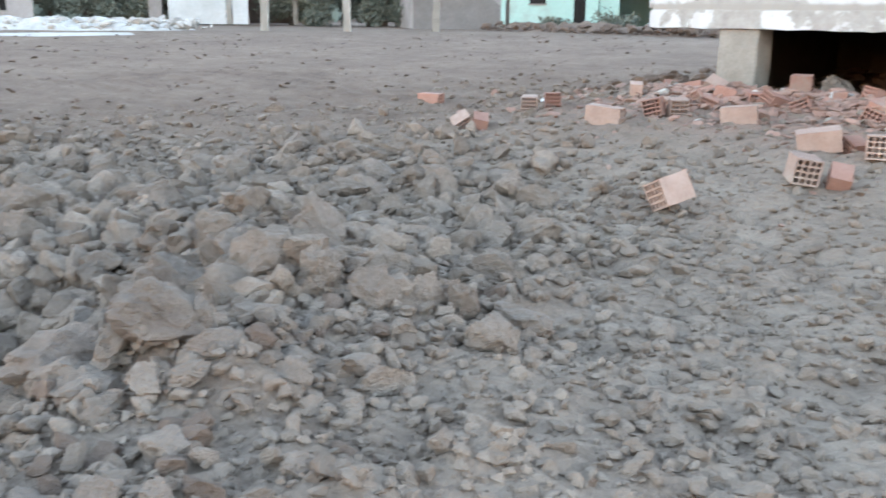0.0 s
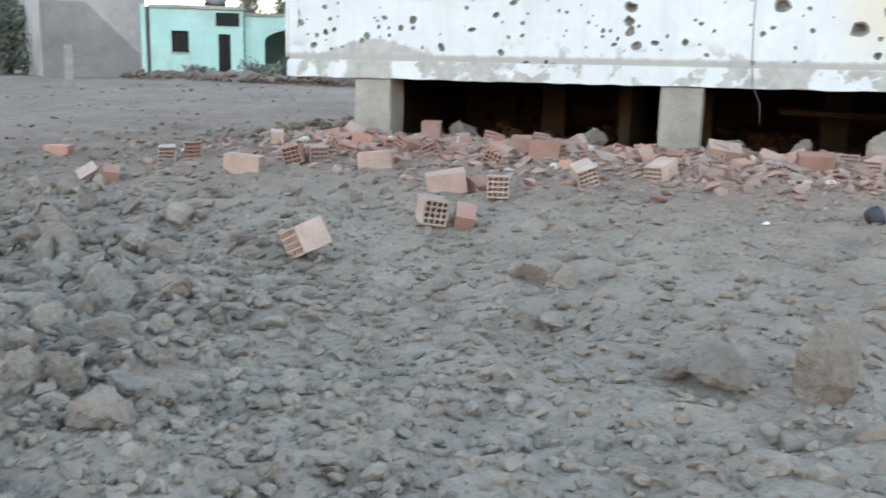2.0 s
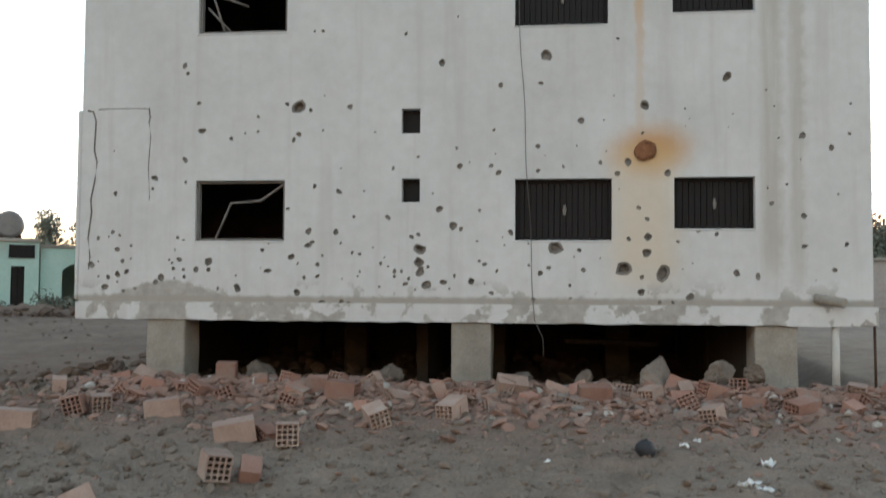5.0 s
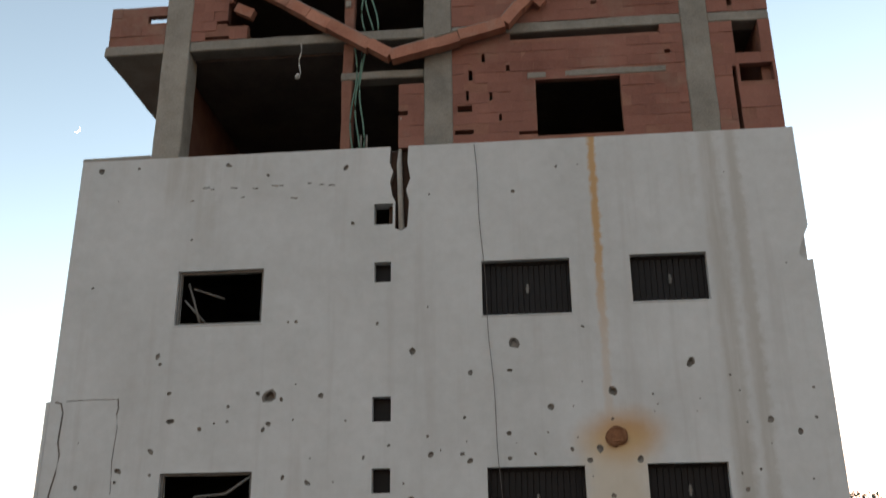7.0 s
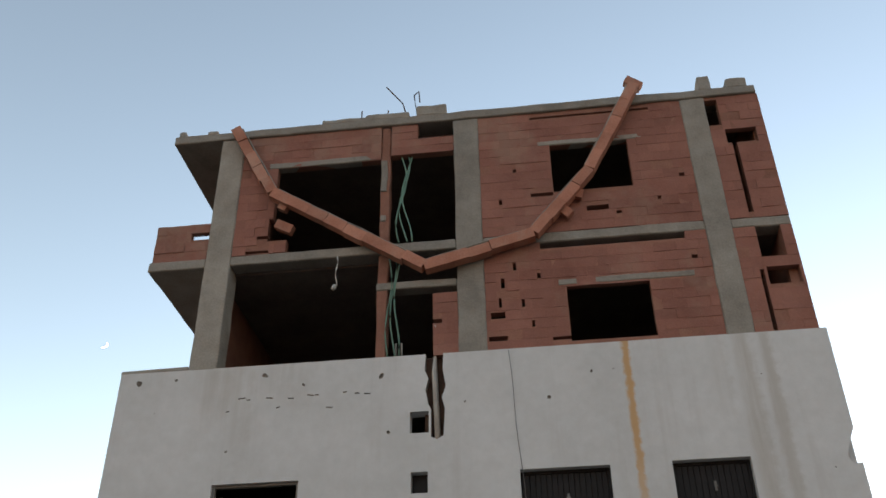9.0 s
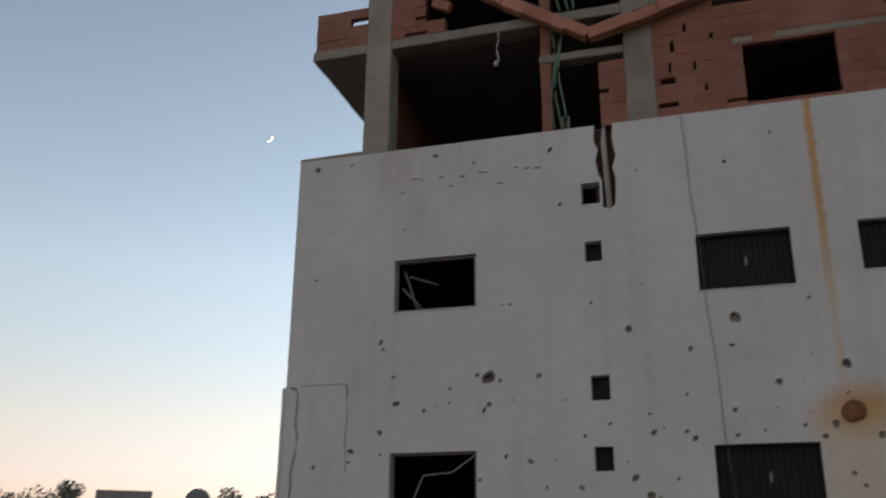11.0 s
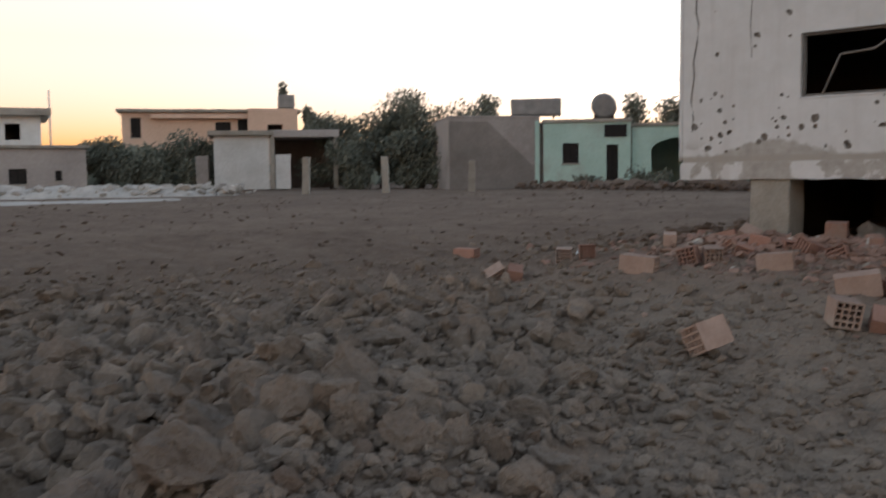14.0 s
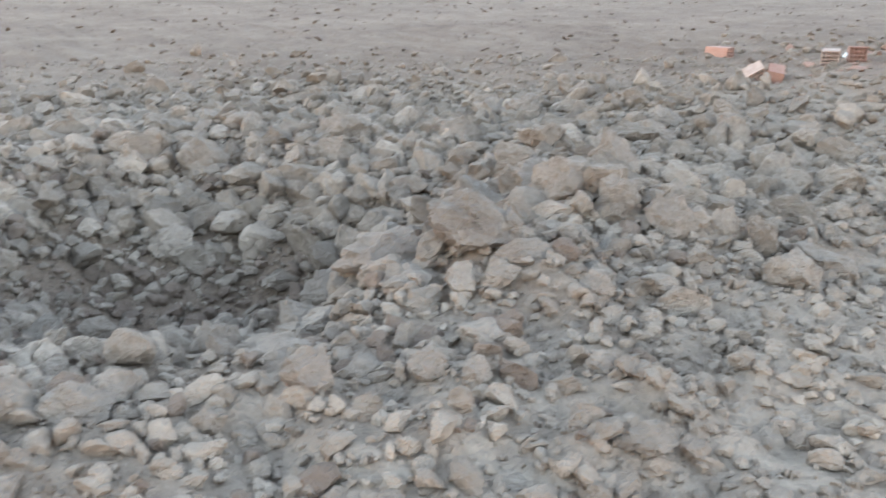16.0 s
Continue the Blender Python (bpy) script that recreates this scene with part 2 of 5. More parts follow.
M = dict(
    dirt=dirt_material(),
    render=facade_material(),
    broken=surface("broken_render", (0.15, 0.135, 0.12), (0.30, 0.27, 0.24), 5, 40, relief=0.02),
    rock=surface("dusty_rock", (0.150, 0.119, 0.096), (0.310, 0.252, 0.205), 2.2, 28, relief=0.07, stain=(0.158, 0.113, 0.090), stain_amount=0.3, spread=0.16),
    stones=surface("dusty_stones", (0.155, 0.119, 0.093), (0.300, 0.240, 0.190), 1.8, 20, relief=0.05, spread=0.12, island=True),
    crater=surface("freshly_broken_stone", (0.135, 0.103, 0.080), (0.295, 0.235, 0.187), 1.8, 24, relief=0.06, spread=0.26, island=True),
    # concrete taken down to near-black to stand for the basement's shade
    basement=surface("shade_dark_basement", (0.04, 0.035, 0.03), (0.085, 0.073, 0.063), 1.2, 20),
    soil=surface("turned_soil", (0.105, 0.074, 0.056), (0.195, 0.144, 0.112), 2.0, 24, relief=0.06, spread=0.12, island=True),
    clods=surface("dry_clods", (0.155, 0.117, 0.091), (0.285, 0.226, 0.178), 1.6, 22, relief=0.05, spread=0.14, island=True),
    concrete=surface("weathered_concrete", (0.205, 0.185, 0.158), (0.365, 0.335, 0.29), 1.4, 30, relief=0.012, stain=(0.17, 0.155, 0.135)),
    # bare inner surfaces, toned down so that rooms read as unlit
    inner=surface("unplastered_shaded_wall", (0.11, 0.086, 0.074), (0.19, 0.15, 0.128), 1.2, 20),
    mortar=surface("mortar", (0.22, 0.10, 0.072), (0.33, 0.165, 0.118), 2.5, 40, relief=0.02),
    block=surface("red_clay_block", (0.222, 0.095, 0.071), (0.332, 0.155, 0.117), 0.9, 35, relief=0.012, stain=(0.31, 0.20, 0.15), stain_amount=0.6, spread=0.09),
    dusty=surface("dusty_clay_block", (0.27, 0.183, 0.145), (0.40, 0.292, 0.24), 3.0, 35, relief=0.008, stain=(0.40, 0.34, 0.285), stain_amount=0.6, spread=0.2),
    fallen=surface("fallen_red_block", (0.25, 0.130, 0.098), (0.37, 0.218, 0.168), 2.5, 35, relief=0.01, stain=(0.29, 0.235, 0.195), stain_amount=0.8, spread=0.22),
    strip=surface("orange_red_clay", (0.33, 0.135, 0.09), (0.50, 0.24, 0.165), 2.0, 30, relief=0.01, stain=(0.42, 0.33, 0.27), stain_amount=0.4, spread=0.15),
    shards=surface("clay_shards", (0.22, 0.13, 0.10), (0.345, 0.222, 0.172), 2.0, 30, relief=0.02, stain=(0.26, 0.215, 0.18), stain_amount=0.8, spread=0.25, island=True),
    chips=surface("pale_rubble", (0.26, 0.235, 0.205), (0.46, 0.42, 0.375), 2.0, 30, relief=0.01, spread=0.3, island=True),
    pale_dust=surface("pale_dust", (0.33, 0.30, 0.265), (0.50, 0.46, 0.415), 0.5, 12, relief=0.02),
    metal=surface("pale_painted_metal", (0.42, 0.40, 0.37), (0.62, 0.60, 0.56), 4, 40, rough=0.55, relief=0.003),
    frame=surface("dull_grey_metal", (0.12, 0.11, 0.10), (0.22, 0.205, 0.19), 4, 40, rough=0.6, relief=0.003),
    iron=surface("rusty_iron", (0.05, 0.03, 0.022), (0.13, 0.075, 0.05), 4, 60, rough=0.75, relief=0.004, metal=0.3),
    rust=surface("rusted_pipe", (0.14, 0.06, 0.03), (0.32, 0.15, 0.075), 6, 40, rough=0.85, relief=0.01),
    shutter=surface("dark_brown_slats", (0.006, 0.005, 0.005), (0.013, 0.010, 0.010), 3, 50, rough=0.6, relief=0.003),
    green=surface("mint_green_paint", (0.33, 0.48, 0.42), (0.45, 0.61, 0.545), 0.6, 10, relief=0.01, stain=(0.34, 0.37, 0.33), stain_amount=0.65),
    grey=surface("grey_cement_wall", (0.27, 0.24, 0.225), (0.40, 0.365, 0.34), 0.35, 8, relief=0.015, stain=(0.18, 0.16, 0.145), stain_amount=0.6),
    darker_grey=surface("darker_wall_grey", (0.19, 0.17, 0.155), (0.29, 0.262, 0.24), 0.35, 8, relief=0.015, stain=(0.15, 0.135, 0.12), stain_amount=0.6),
    white=surface("faded_white_paint", (0.50, 0.50, 0.48), (0.68, 0.68, 0.66), 0.5, 8, relief=0.01, stain=(0.38, 0.38, 0.35), stain_amount=0.4),
    pink=surface("peach_stone_facing", (0.52, 0.36, 0.27), (0.66, 0.47, 0.36), 0.5, 8, relief=0.01),
    dark=surface("unlit_room_shade", (0.02, 0.018, 0.016), (0.035, 0.03, 0.028), 1, 10),
    tank=surface("galvanised_tank", (0.16, 0.155, 0.15), (0.28, 0.27, 0.26), 2, 20, rough=0.5, relief=0.004, metal=0.5),
    bark=surface("bark", (0.06, 0.045, 0.035), (0.14, 0.11, 0.085), 3, 30, relief=0.02),
    leaf=surface("dusty_olive_leaves", (0.11, 0.12, 0.092), (0.185, 0.195, 0.155), 1.0, 10, rough=0.7, relief=0.001, spread=0.35, island=True),
    hose=surface("green_hose", (0.10, 0.19, 0.145), (0.16, 0.27, 0.21), 3, 30, rough=0.5, relief=0.002),
    rubber=surface("black_rubber", (0.02, 0.02, 0.022), (0.05, 0.05, 0.055), 8, 60, rough=0.6, relief=0.004),
    cable=surface("grey_cable", (0.09, 0.08, 0.075), (0.16, 0.145, 0.135), 8, 60, rough=0.6, relief=0.002),
    paper=surface("dirty_white_plastic", (0.55, 0.54, 0.52), (0.8, 0.8, 0.78), 8, 60, rough=0.6, relief=0.004),
)


def moon_material():
    m, nt, nn, nl, bs = nodes_of("moonlight")
    bs.inputs["Base Color"].default_value = (0.3, 0.3, 0.3, 1)
    bs.inputs["Emission Color"].default_value = (1.0, 0.97, 0.9, 1)
    bs.inputs["Emission Strength"].default_value = 2.0
    return m


# ---- mesh helpers ----
def mesh_of(name, bm, *mats):
    me = bpy.data.meshes.new(name)
    bm.normal_update()
    bm.to_mesh(me)
    bm.free()
    for m in mats:
        me.materials.append(m)
    return me


def part(name, bm, material, parent, label=""):
    ob = new(name, mesh_of(name, bm, material))
    ob.parent = parent
    return tagged(ob, label)


def thing(name, at, label, category, group="", kind="", rz=0.0):
    ob = new(name)
    ob.empty_display_size = 0.2
    ob.matrix_basis = pose(*at, 0, 0, rz)
    return tagged(ob, label, category, group, kind)


def add_box(bm, x0, x1, y0, y1, z0, z1, bevel=0.0, jitter=0.0):
    geom = bmesh.ops.create_cube(bm, size=1)
    vs = geom["verts"]
    for v in vs:
        v.co = Vector(((x0 + x1) / 2 + v.co.x * (x1 - x0), (y0 + y1) / 2 + v.co.y * (y1 - y0), (z0 + z1) / 2 + v.co.z * (z1 - z0)))
        if jitter:
            v.co += Vector([random.uniform(-jitter, jitter) for _ in range(3)])
    if bevel:
        es = {e for v in vs for e in v.link_edges}
        bmesh.ops.bevel(bm, geom=list(es), offset=bevel, segments=1, affect="EDGES")
    return bm


def box(x0, x1, y0, y1, z0, z1, bevel=0.0, jitter=0.0):
    return add_box(bmesh.new(), x0, x1, y0, y1, z0, z1, bevel, jitter)


def rough_box(x0, x1, y0, y1, z0, z1, cell=0.35, amount=0.015):
    """A concrete member with chipped, uneven arrises."""
    bm = box(x0, x1, y0, y1, z0, z1)
    longest = max(x1 - x0, y1 - y0, z1 - z0)
    axis = [x1 - x0, y1 - y0, z1 - z0].index(longest)
    n = max(1, min(24, int(longest / cell)))
    es = [e for e in bm.edges if abs((e.verts[0].co - e.verts[1].co)[axis]) > longest * 0.9]
    bmesh.ops.subdivide_edges(bm, edges=es, cuts=n, use_grid_fill=True)
    bmesh.ops.bevel(bm, geom=[e for e in bm.edges if e.calc_face_angle(0) > 1.2], offset=0.018, segments=1, affect="EDGES")
    for v in bm.verts:
        v.co += noise.noise_vector(v.co * 3.1) * amount
    return bm


def panel(x0, x1, z0, z1, y0, y1, openings):
    """An upright wall from y0 to y1 with rectangular openings (x0, x1, z0, z1) cut right through."""
    bm = bmesh.new()
    xs = sorted({x0, x1, *[min(max(v, x0), x1) for o in openings for v in o[:2]]})
    zs = sorted({z0, z1, *[min(max(v, z0), z1) for o in openings for v in o[2:]]})

    def solid(i, k):
        if not (0 <= i < len(xs) - 1 and 0 <= k < len(zs) - 1):
            return False
        cx, cz = (xs[i] + xs[i + 1]) / 2, (zs[k] + zs[k + 1]) / 2
        return not any(a < cx < b and c < cz < d for a, b, c, d in openings)
    cache = {}

    def v(x, y, z):
        key = (round(x, 4), round(y, 4), round(z, 4))
        if key not in cache:
            cache[key] = bm.verts.new(key)
        return cache[key]
    for i in range(len(xs) - 1):
        for k in range(len(zs) - 1):
            if not solid(i, k):
                continue
            a, b, c, d = xs[i], xs[i + 1], zs[k], zs[k + 1]
            bm.faces.new((v(a, y0, c), v(b, y0, c), v(b, y0, d), v(a, y0, d)))
            bm.faces.new((v(b, y1, c), v(a, y1, c), v(a, y1, d), v(b, y1, d)))
            if not solid(i - 1, k):
                bm.faces.new((v(a, y1, c), v(a, y0, c), v(a, y0, d), v(a, y1, d)))
            if not solid(i + 1, k):
                bm.faces.new((v(b, y0, c), v(b, y1, c), v(b, y1, d), v(b, y0, d)))
            if not solid(i, k - 1):
                bm.faces.new((v(a, y1, c), v(b, y1, c), v(b, y0, c), v(a, y0, c)))
            if not solid(i, k + 1):
                bm.faces.new((v(a, y0, d), v(b, y0, d), v(b, y1, d), v(a, y1, d)))
    return bm


def add_tube(bm, points, radius, sides=8, close=True):
    rings = []
    pts = [Vector(p) for p in points]
    rad = radius if isinstance(radius, (list, tuple)) else [radius] * len(pts)
    for i, p in enumerate(pts):
        d = (pts[min(i + 1, len(pts) - 1)] - pts[max(i - 1, 0)]).normalized()
        q = d.to_track_quat("Z", "Y")
        rings.append([bm.verts.new(p + q @ Vector((rad[i] * math.cos(2 * math.pi * k / sides), rad[i] * math.sin(2 * math.pi * k / sides), 0))) for k in range(sides)])
    for r0, r1 in zip(rings, rings[1:]):
        for k in range(sides):
            f = bm.faces.new((r0[k], r0[(k + 1) % sides], r1[(k + 1) % sides], r1[k]))
            f.smooth = True
    if close:
        bm.faces.new(rings[0][::-1])
        bm.faces.new(rings[-1])
    return bm


def tube(points, radius, sides=8):
    return add_tube(bmesh.new(), points, radius, sides)


def rock_bm(seed, flat=0.7, points=16):
    """A small sharp stone about one metre across before scaling."""
    rng = random.Random(seed)
    bm = bmesh.new()
    sx, sy = rng.uniform(0.95, 1.25), rng.uniform(0.65, 0.95)
    for _ in range(points):
        p = Vector([rng.uniform(-1, 1) for _ in range(3)])
        p = p / max(abs(p.x), abs(p.y), abs(p.z)) * 0.25 + p.normalized() * 0.24 * rng.uniform(0.8, 1.1)
        bm.verts.new((p.x * sx, p.y * sy, p.z * flat))
    h = bmesh.ops.convex_hull(bm, input=bm.verts)
    bmesh.ops.delete(bm, geom=list({g for g in h["geom_interior"] + h["geom_unused"] if isinstance(g, bmesh.types.BMVert)}), context="VERTS")
    bmesh.ops.recalc_face_normals(bm, faces=bm.faces[:])
    return bm


def clod_bm(seed, flat=0.65, fine=2, cuts=7):
    """A broken lump of stone or dried earth about one metre across: flat breaks with a rough skin."""
    rng = random.Random(seed)
    bm = bmesh.new()
    bmesh.ops.create_icosphere(bm, subdivisions=fine, radius=0.5)
    off = Vector([rng.uniform(-50, 50) for _ in range(3)])
    sx, sy = rng.uniform(0.95, 1.25), rng.uniform(0.65, 0.95)
    breaks = [(Vector([rng.uniform(-1, 1) for _ in range(3)]).normalized(), rng.uniform(0.23, 0.37)) for _ in range(cuts)]
    for v in bm.verts:
        for n, d in breaks:
            v.co -= n * max(0.0, v.co.dot(n) - d)
        k = 1.12 + 0.2 * noise.noise(v.co * 2.6 + off) + (0.17 if fine > 2 else 0.22) * noise.noise(v.co * 7.5 + off)
        if fine > 2:
            k += 0.09 * noise.noise(v.co * 17 + off)
        if fine > 3:
            k += 0.04 * noise.noise(v.co * 38 + off)
        v.co = Vector((v.co.x * sx * k, v.co.y * sy * k, v.co.z * flat * k))
    return bm


# ---- the ground ----
CRATER = (-3.9, 0.6)
FIELD = (-4.7, 1.8)


def sstep(a, b, v):
    t = min(max((v - a) / (b - a), 0.0), 1.0)
    return t * t * (3 - 2 * t)


def crater_dist(x, y):
    dx, dy = x - CRATER[0], y - CRATER[1]
    u, w = dx * 0.85 + dy * 0.52, -dx * 0.52 + dy * 0.85
    return math.hypot(u / 1.05, w / 0.95)


def ground_z(x, y, fine=True):
    d = math.hypot(x - 0.9, y + 0.7)
    z = 0.42 * sstep(3, 14, d) * sstep(-9, -4.5, x) * sstep(2, 9, y) + 0.85 * sstep(11, 40, d)
    r = crater_dist(x, y)
    if r < 6:
        z += -0.85 * math.exp(-(r / 1.05) ** 2) + 0.22 * math.exp(-((r - 2.5) / 1.0) ** 2) + 0.16 * math.exp(-((x + 2.75) ** 2 + (y - 2.0) ** 2) / 0.8) + 0.24 * math.exp(-((x + 2.3) ** 2 + (y - 1.2) ** 2) / 0.35)
    # the floor under the building lies lower than the rubble before it
    if 13 < y < 25:
        z -= 0.42 * sstep(13.4, 14.4, y) * (1 - sstep(22, 24, y)) * sstep(-6.6, -5.6, x) * (1 - sstep(5.4, 6.4, x))
    # the strip of rubble along the wall
    if 9 < y < 16:
        z += 0.10 * math.exp(-((y - 12.4) / 0.9) ** 2) * sstep(-7.5, -5, x) * (1 - sstep(5.5, 8, x))
    if d < 60:
        p = Vector((x, y, 0))
        z += 0.05 * noise.noise(p * 0.7) * sstep(60, 20, d)
        if fine and d < 22:
            k = 1.7 + 1.5 * math.exp(-(r / 3.0) ** 2)
            z += 0.05 * max(0.0, noise.noise(p * 3.1 + Vector((7, 3, 1)))) + 0.04 * max(0.0, noise.noise(p * 6.3 + Vector((2, 9, 4))))
            z += k * (0.035 * noise.noise(p * 1.9) + 0.026 * noise.noise(p * 4.3) + 0.016 * noise.noise(p * 8.5))
    return z


def spaced(lo, hi, step, far):
    vals = list(np.arange(lo, hi + 1e-6, step))
    s, v = step, hi
    while v < far:
        s *= 1.22
        v += s
        vals.append(v)
    s, v = step, lo
    while v > -far:
        s *= 1.22
        v -= s
        vals.insert(0, v)
    return vals


gx, gy = spaced(-11, 6, 0.075, 1500), spaced(-1.2, 13.5, 0.075, 1500)
gverts = [(x, y, ground_z(x, y)) for y in gy for x in gx]
nx = len(gx)
gfaces = [(j * nx + i, j * nx + i + 1, (j + 1) * nx + i + 1, (j + 1) * nx + i) for j in range(len(gy) - 1) for i in range(nx - 1)]
gme = bpy.data.meshes.new("ground")
gme.from_pydata(gverts, [], gfaces)
gme.polygons.foreach_set("use_smooth", [True] * len(gme.polygons))
gme.materials.append(M["dirt"])
tagged(new("ground", gme), "dry grey-brown churned earth with a shell crater", "ground", kind="structure")


# ---- the shelled building; local y = 0 is its front ----
FRONT = 13.2
X0, X1, Z0, Z1 = -6.16, 5.8, 1.43, 8.9
DEPTH = 10.0
tower = thing("apartment_building", (0, FRONT, 0), "shell-scarred white building on pillars with open red-block upper storeys", "building")

WINDOWS = [(-4.27, -2.84, 2.65, 3.59), (-4.27, -2.84, 5.91, 6.82), (0.70, 2.13, 2.66, 3.58), (0.69, 2.08, 5.90, 6.80), (3.03, 4.18, 2.83, 3.59), (3.02, 4.2, 6.04, 6.81)]
VENTS = [(-1.02, -0.74, 3.24, 3.60), (-1.03, -0.74, 4.29, 4.67), (-1.03, -0.76, 6.51, 6.85), (-1.05, -0.74, 7.50, 7.87)]


def pit(bm, cx, cz, r, depth, rng, sides=9):
    """An impact: a chipped rim round a deeper core, as a cutter."""
    rings = []
    ell, tilt = rng.uniform(0.8, 1.25), rng.uniform(0, 3.14)
    lob = [rng.uniform(0.78, 1.2) for _ in range(sides)]
    for rr, yy in ((1.0, -0.03), (0.97, 0.006), (0.66, 0.013), (0.5, depth)):
        ring = []
        for k in range(sides):
            a = 2 * math.pi * k / sides
            px, pz = r * rr * lob[k] * math.cos(a) * ell, r * rr * lob[k] * math.sin(a) / ell
            ring.append(bm.verts.new((cx + px * math.cos(tilt) - pz * math.sin(tilt), yy, cz + px * math.sin(tilt) + pz * math.cos(tilt))))
        rings.append(ring)
    for a, b in zip(rings, rings[1:]):
        for k in range(sides):
            bm.faces.new((a[k], a[(k + 1) % sides], b[(k + 1) % sides], b[k]))
    bm.faces.new(rings[0][::-1])
    bm.faces.new(rings[-1])


def facade():
    rng = random.Random(11)
    wall = mesh_of("facade_wall", panel(X0, X1, Z0, Z1, 0, 0.25, WINDOWS + VENTS), M["render"], M["broken"])
    cut = bmesh.new()
    # impacts as x, z, radius: between the storeys, round the shuttered windows, under the first sills, along the foot
    mid = [(-4.24, 4.81, .036), (-4.18, 4.37, .053), (-3.71, 4.24, .036), (-3.28, 4.35, .027), (-3.28, 4.58, .027), (-2.82, 4.77, .036), (-2.65, 4.72, 0.116), (-2.45, 4.67, .036), (-1.83, 4.71, .044), (-2.63, 4.3, .044), (-2.71, 4.21, .036), (-4.45, 3.92, .044), (-4.94, 3.64, .053), (-5.58, 3.4, .036), (-4.43, 3.57, .027), (-4.97, 3.47, .027), (-2.37, 3.49, .036), (-1.99, 3.41, .044), (-1.15, 3.76, .027), (-0.77, 3.93, .027), (-0.13, 3.78, .044), (-0.44, 3.13, .053), (-1.23, 3.01, .044), (0.17, 3.11, .027), (0.45, 3.68, .044), (0.34, 3.78, .036), (0.48, 5, .044), (1.08, 5.02, .036), (1.68, 4.45, .053), (2.61, 4.66, .071), (4.85, 4.18, .053), (5.25, 4, .044)]
    right = [(1.04, 4.07, .036), (1.04, 3.7, .036), (1.96, 3.82, .036), (2.36, 3.82, .062), (2.21, 3.65, .044), (2.93, 3.65, .053), (2.52, 3.14, .036), (2.64, 2.97, .036), (2.65, 2.71, .062), (2.37, 2.68, .036), (2.63, 2.48, .071), (1.3, 2.55, 0.116), (1.65, 2.51, .036), (2.3, 2.25, 0.125), (2.86, 2.19, 0.116), (2.56, 2.12, .036), (2.55, 1.9, .053), (3.91, 2.18, .053), (4.21, 2.14, .044), (3.24, 1.83, .062), (1.08, 2.17, .044), (1.2, 2.25, .036), (1.71, 2.22, .036), (1.51, 1.99, .027), (1.52, 1.8, .027), (4.86, 3.01, .044), (4.86, 2.57, .044), (5.44, 2.6, .036), (5.27, 2.23, .036), (4.41, 3.2, .036), (3.63, 2.75, .036), (5.5, 4.2, .027)]
    low = [(-0.23, 2.88, .071), (-2.46, 2.8, .053), (-2.03, 2.79, .044), (-2.72, 2.41, .053), (-2.46, 2.58, .053), (-2.4, 2.63, .036), (-3.19, 2.51, .036), (-5.61, 2.79, .036), (-5.85, 2.69, .036), (-5.53, 2.52, .044), (-0.86, 2.71, .036), (-0.76, 2.75, .036), (-0.74, 2.52, .098), (-0.74, 2.33, .08), (-0.73, 2.18, .08), (-4.04, 2.33, .071), (-4.24, 2.2, .053), (-4.04, 2.21, .036), (-4.61, 2.22, .036), (-4.51, 2.36, .044), (-4.81, 2.08, .062), (-4.89, 2.01, .044), (-5.44, 2.33, .036), (-5.52, 2.13, .053), (-5.67, 2.08, .036), (-5.37, 2.17, .044), (-5.73, 1.93, .062), (-5.96, 2.28, .062), (-5.42, 1.87, .027), (-3.57, 1.92, .062), (-3.09, 2.19, .053), (-2.63, 1.86, .053)]
    foot = [(-2.52, 2.09, .036), (-2.31, 2.11, .036), (-2.31, 2.29, .036), (-1.77, 2.47, .027), (-1.66, 2.45, .027), (-1.33, 2.31, .027), (-2.24, 1.71, .053), (-1.93, 1.72, .044), (-1.82, 1.7, .036), (-1.12, 2.19, .036), (-1.01, 2.19, .027), (-1.12, 2.11, .027), (-0.95, 2, .036), (-0.9, 2.08, .027), (-0.61, 2.26, .027), (-0.63, 1.99, .071), (-0.37, 2.03, .053), (0.25, 2.3, .036), (0.17, 2.35, .027), (.05, 2.04, .053), (-0.11, 2.83, .036), (0.64, 2.78, .044), (0.43, 2.2, .027), (-1.75, 3.02, .027), (-2.79, 3.15, .027), (-0.54, 3.37, .018), (3.37, 2.8, .036), (3.08, 2.64, .027), (2.81, 1.75, .036), (3, 1.75, .027), (0.35, 1.87, .036), (0.97, 1.78, .036)]
    # scattered shots higher up
    high = [(-5.80, 8.70, .055), (-5.14, 8.72, .03), (-3.56, 8.70, .05), (-1.54, 8.55, .05), (-2.87, 8.48, .03), (1.23, 7.98, .035), (1.95, 8.39, .025), (-1.40, 7.54, .035),
            (-2.27, 5.90, .03), (-0.97, 5.83, .03), (-4.10, 7.37, .025), (-5.70, 6.59, .025), (-4.48, 5.41, .045), (2.22, 5.67, .025), (3.79, 5.06, .07),
            (-0.41, 5.37, .06), (1.16, 5.45, .09), (-4.43, 5.28, .03), (-2.4, 5.9, .02)]
    big = [o for o in right if o[2] > 0.11]
    spots = mid + right + low + foot + high
    zones = ((34, -5.95, 1.2, 1.85, 2.75, 0.016, 0.032), (16, -5.9, 5.6, 2.7, 4.9, 0.014, 0.028), (6, -5.8, 5.6, 4.9, 8.6, 0.012, 0.02), (26, -5.95, 5.6, 1.85, 4.6, 0.011, 0.02))
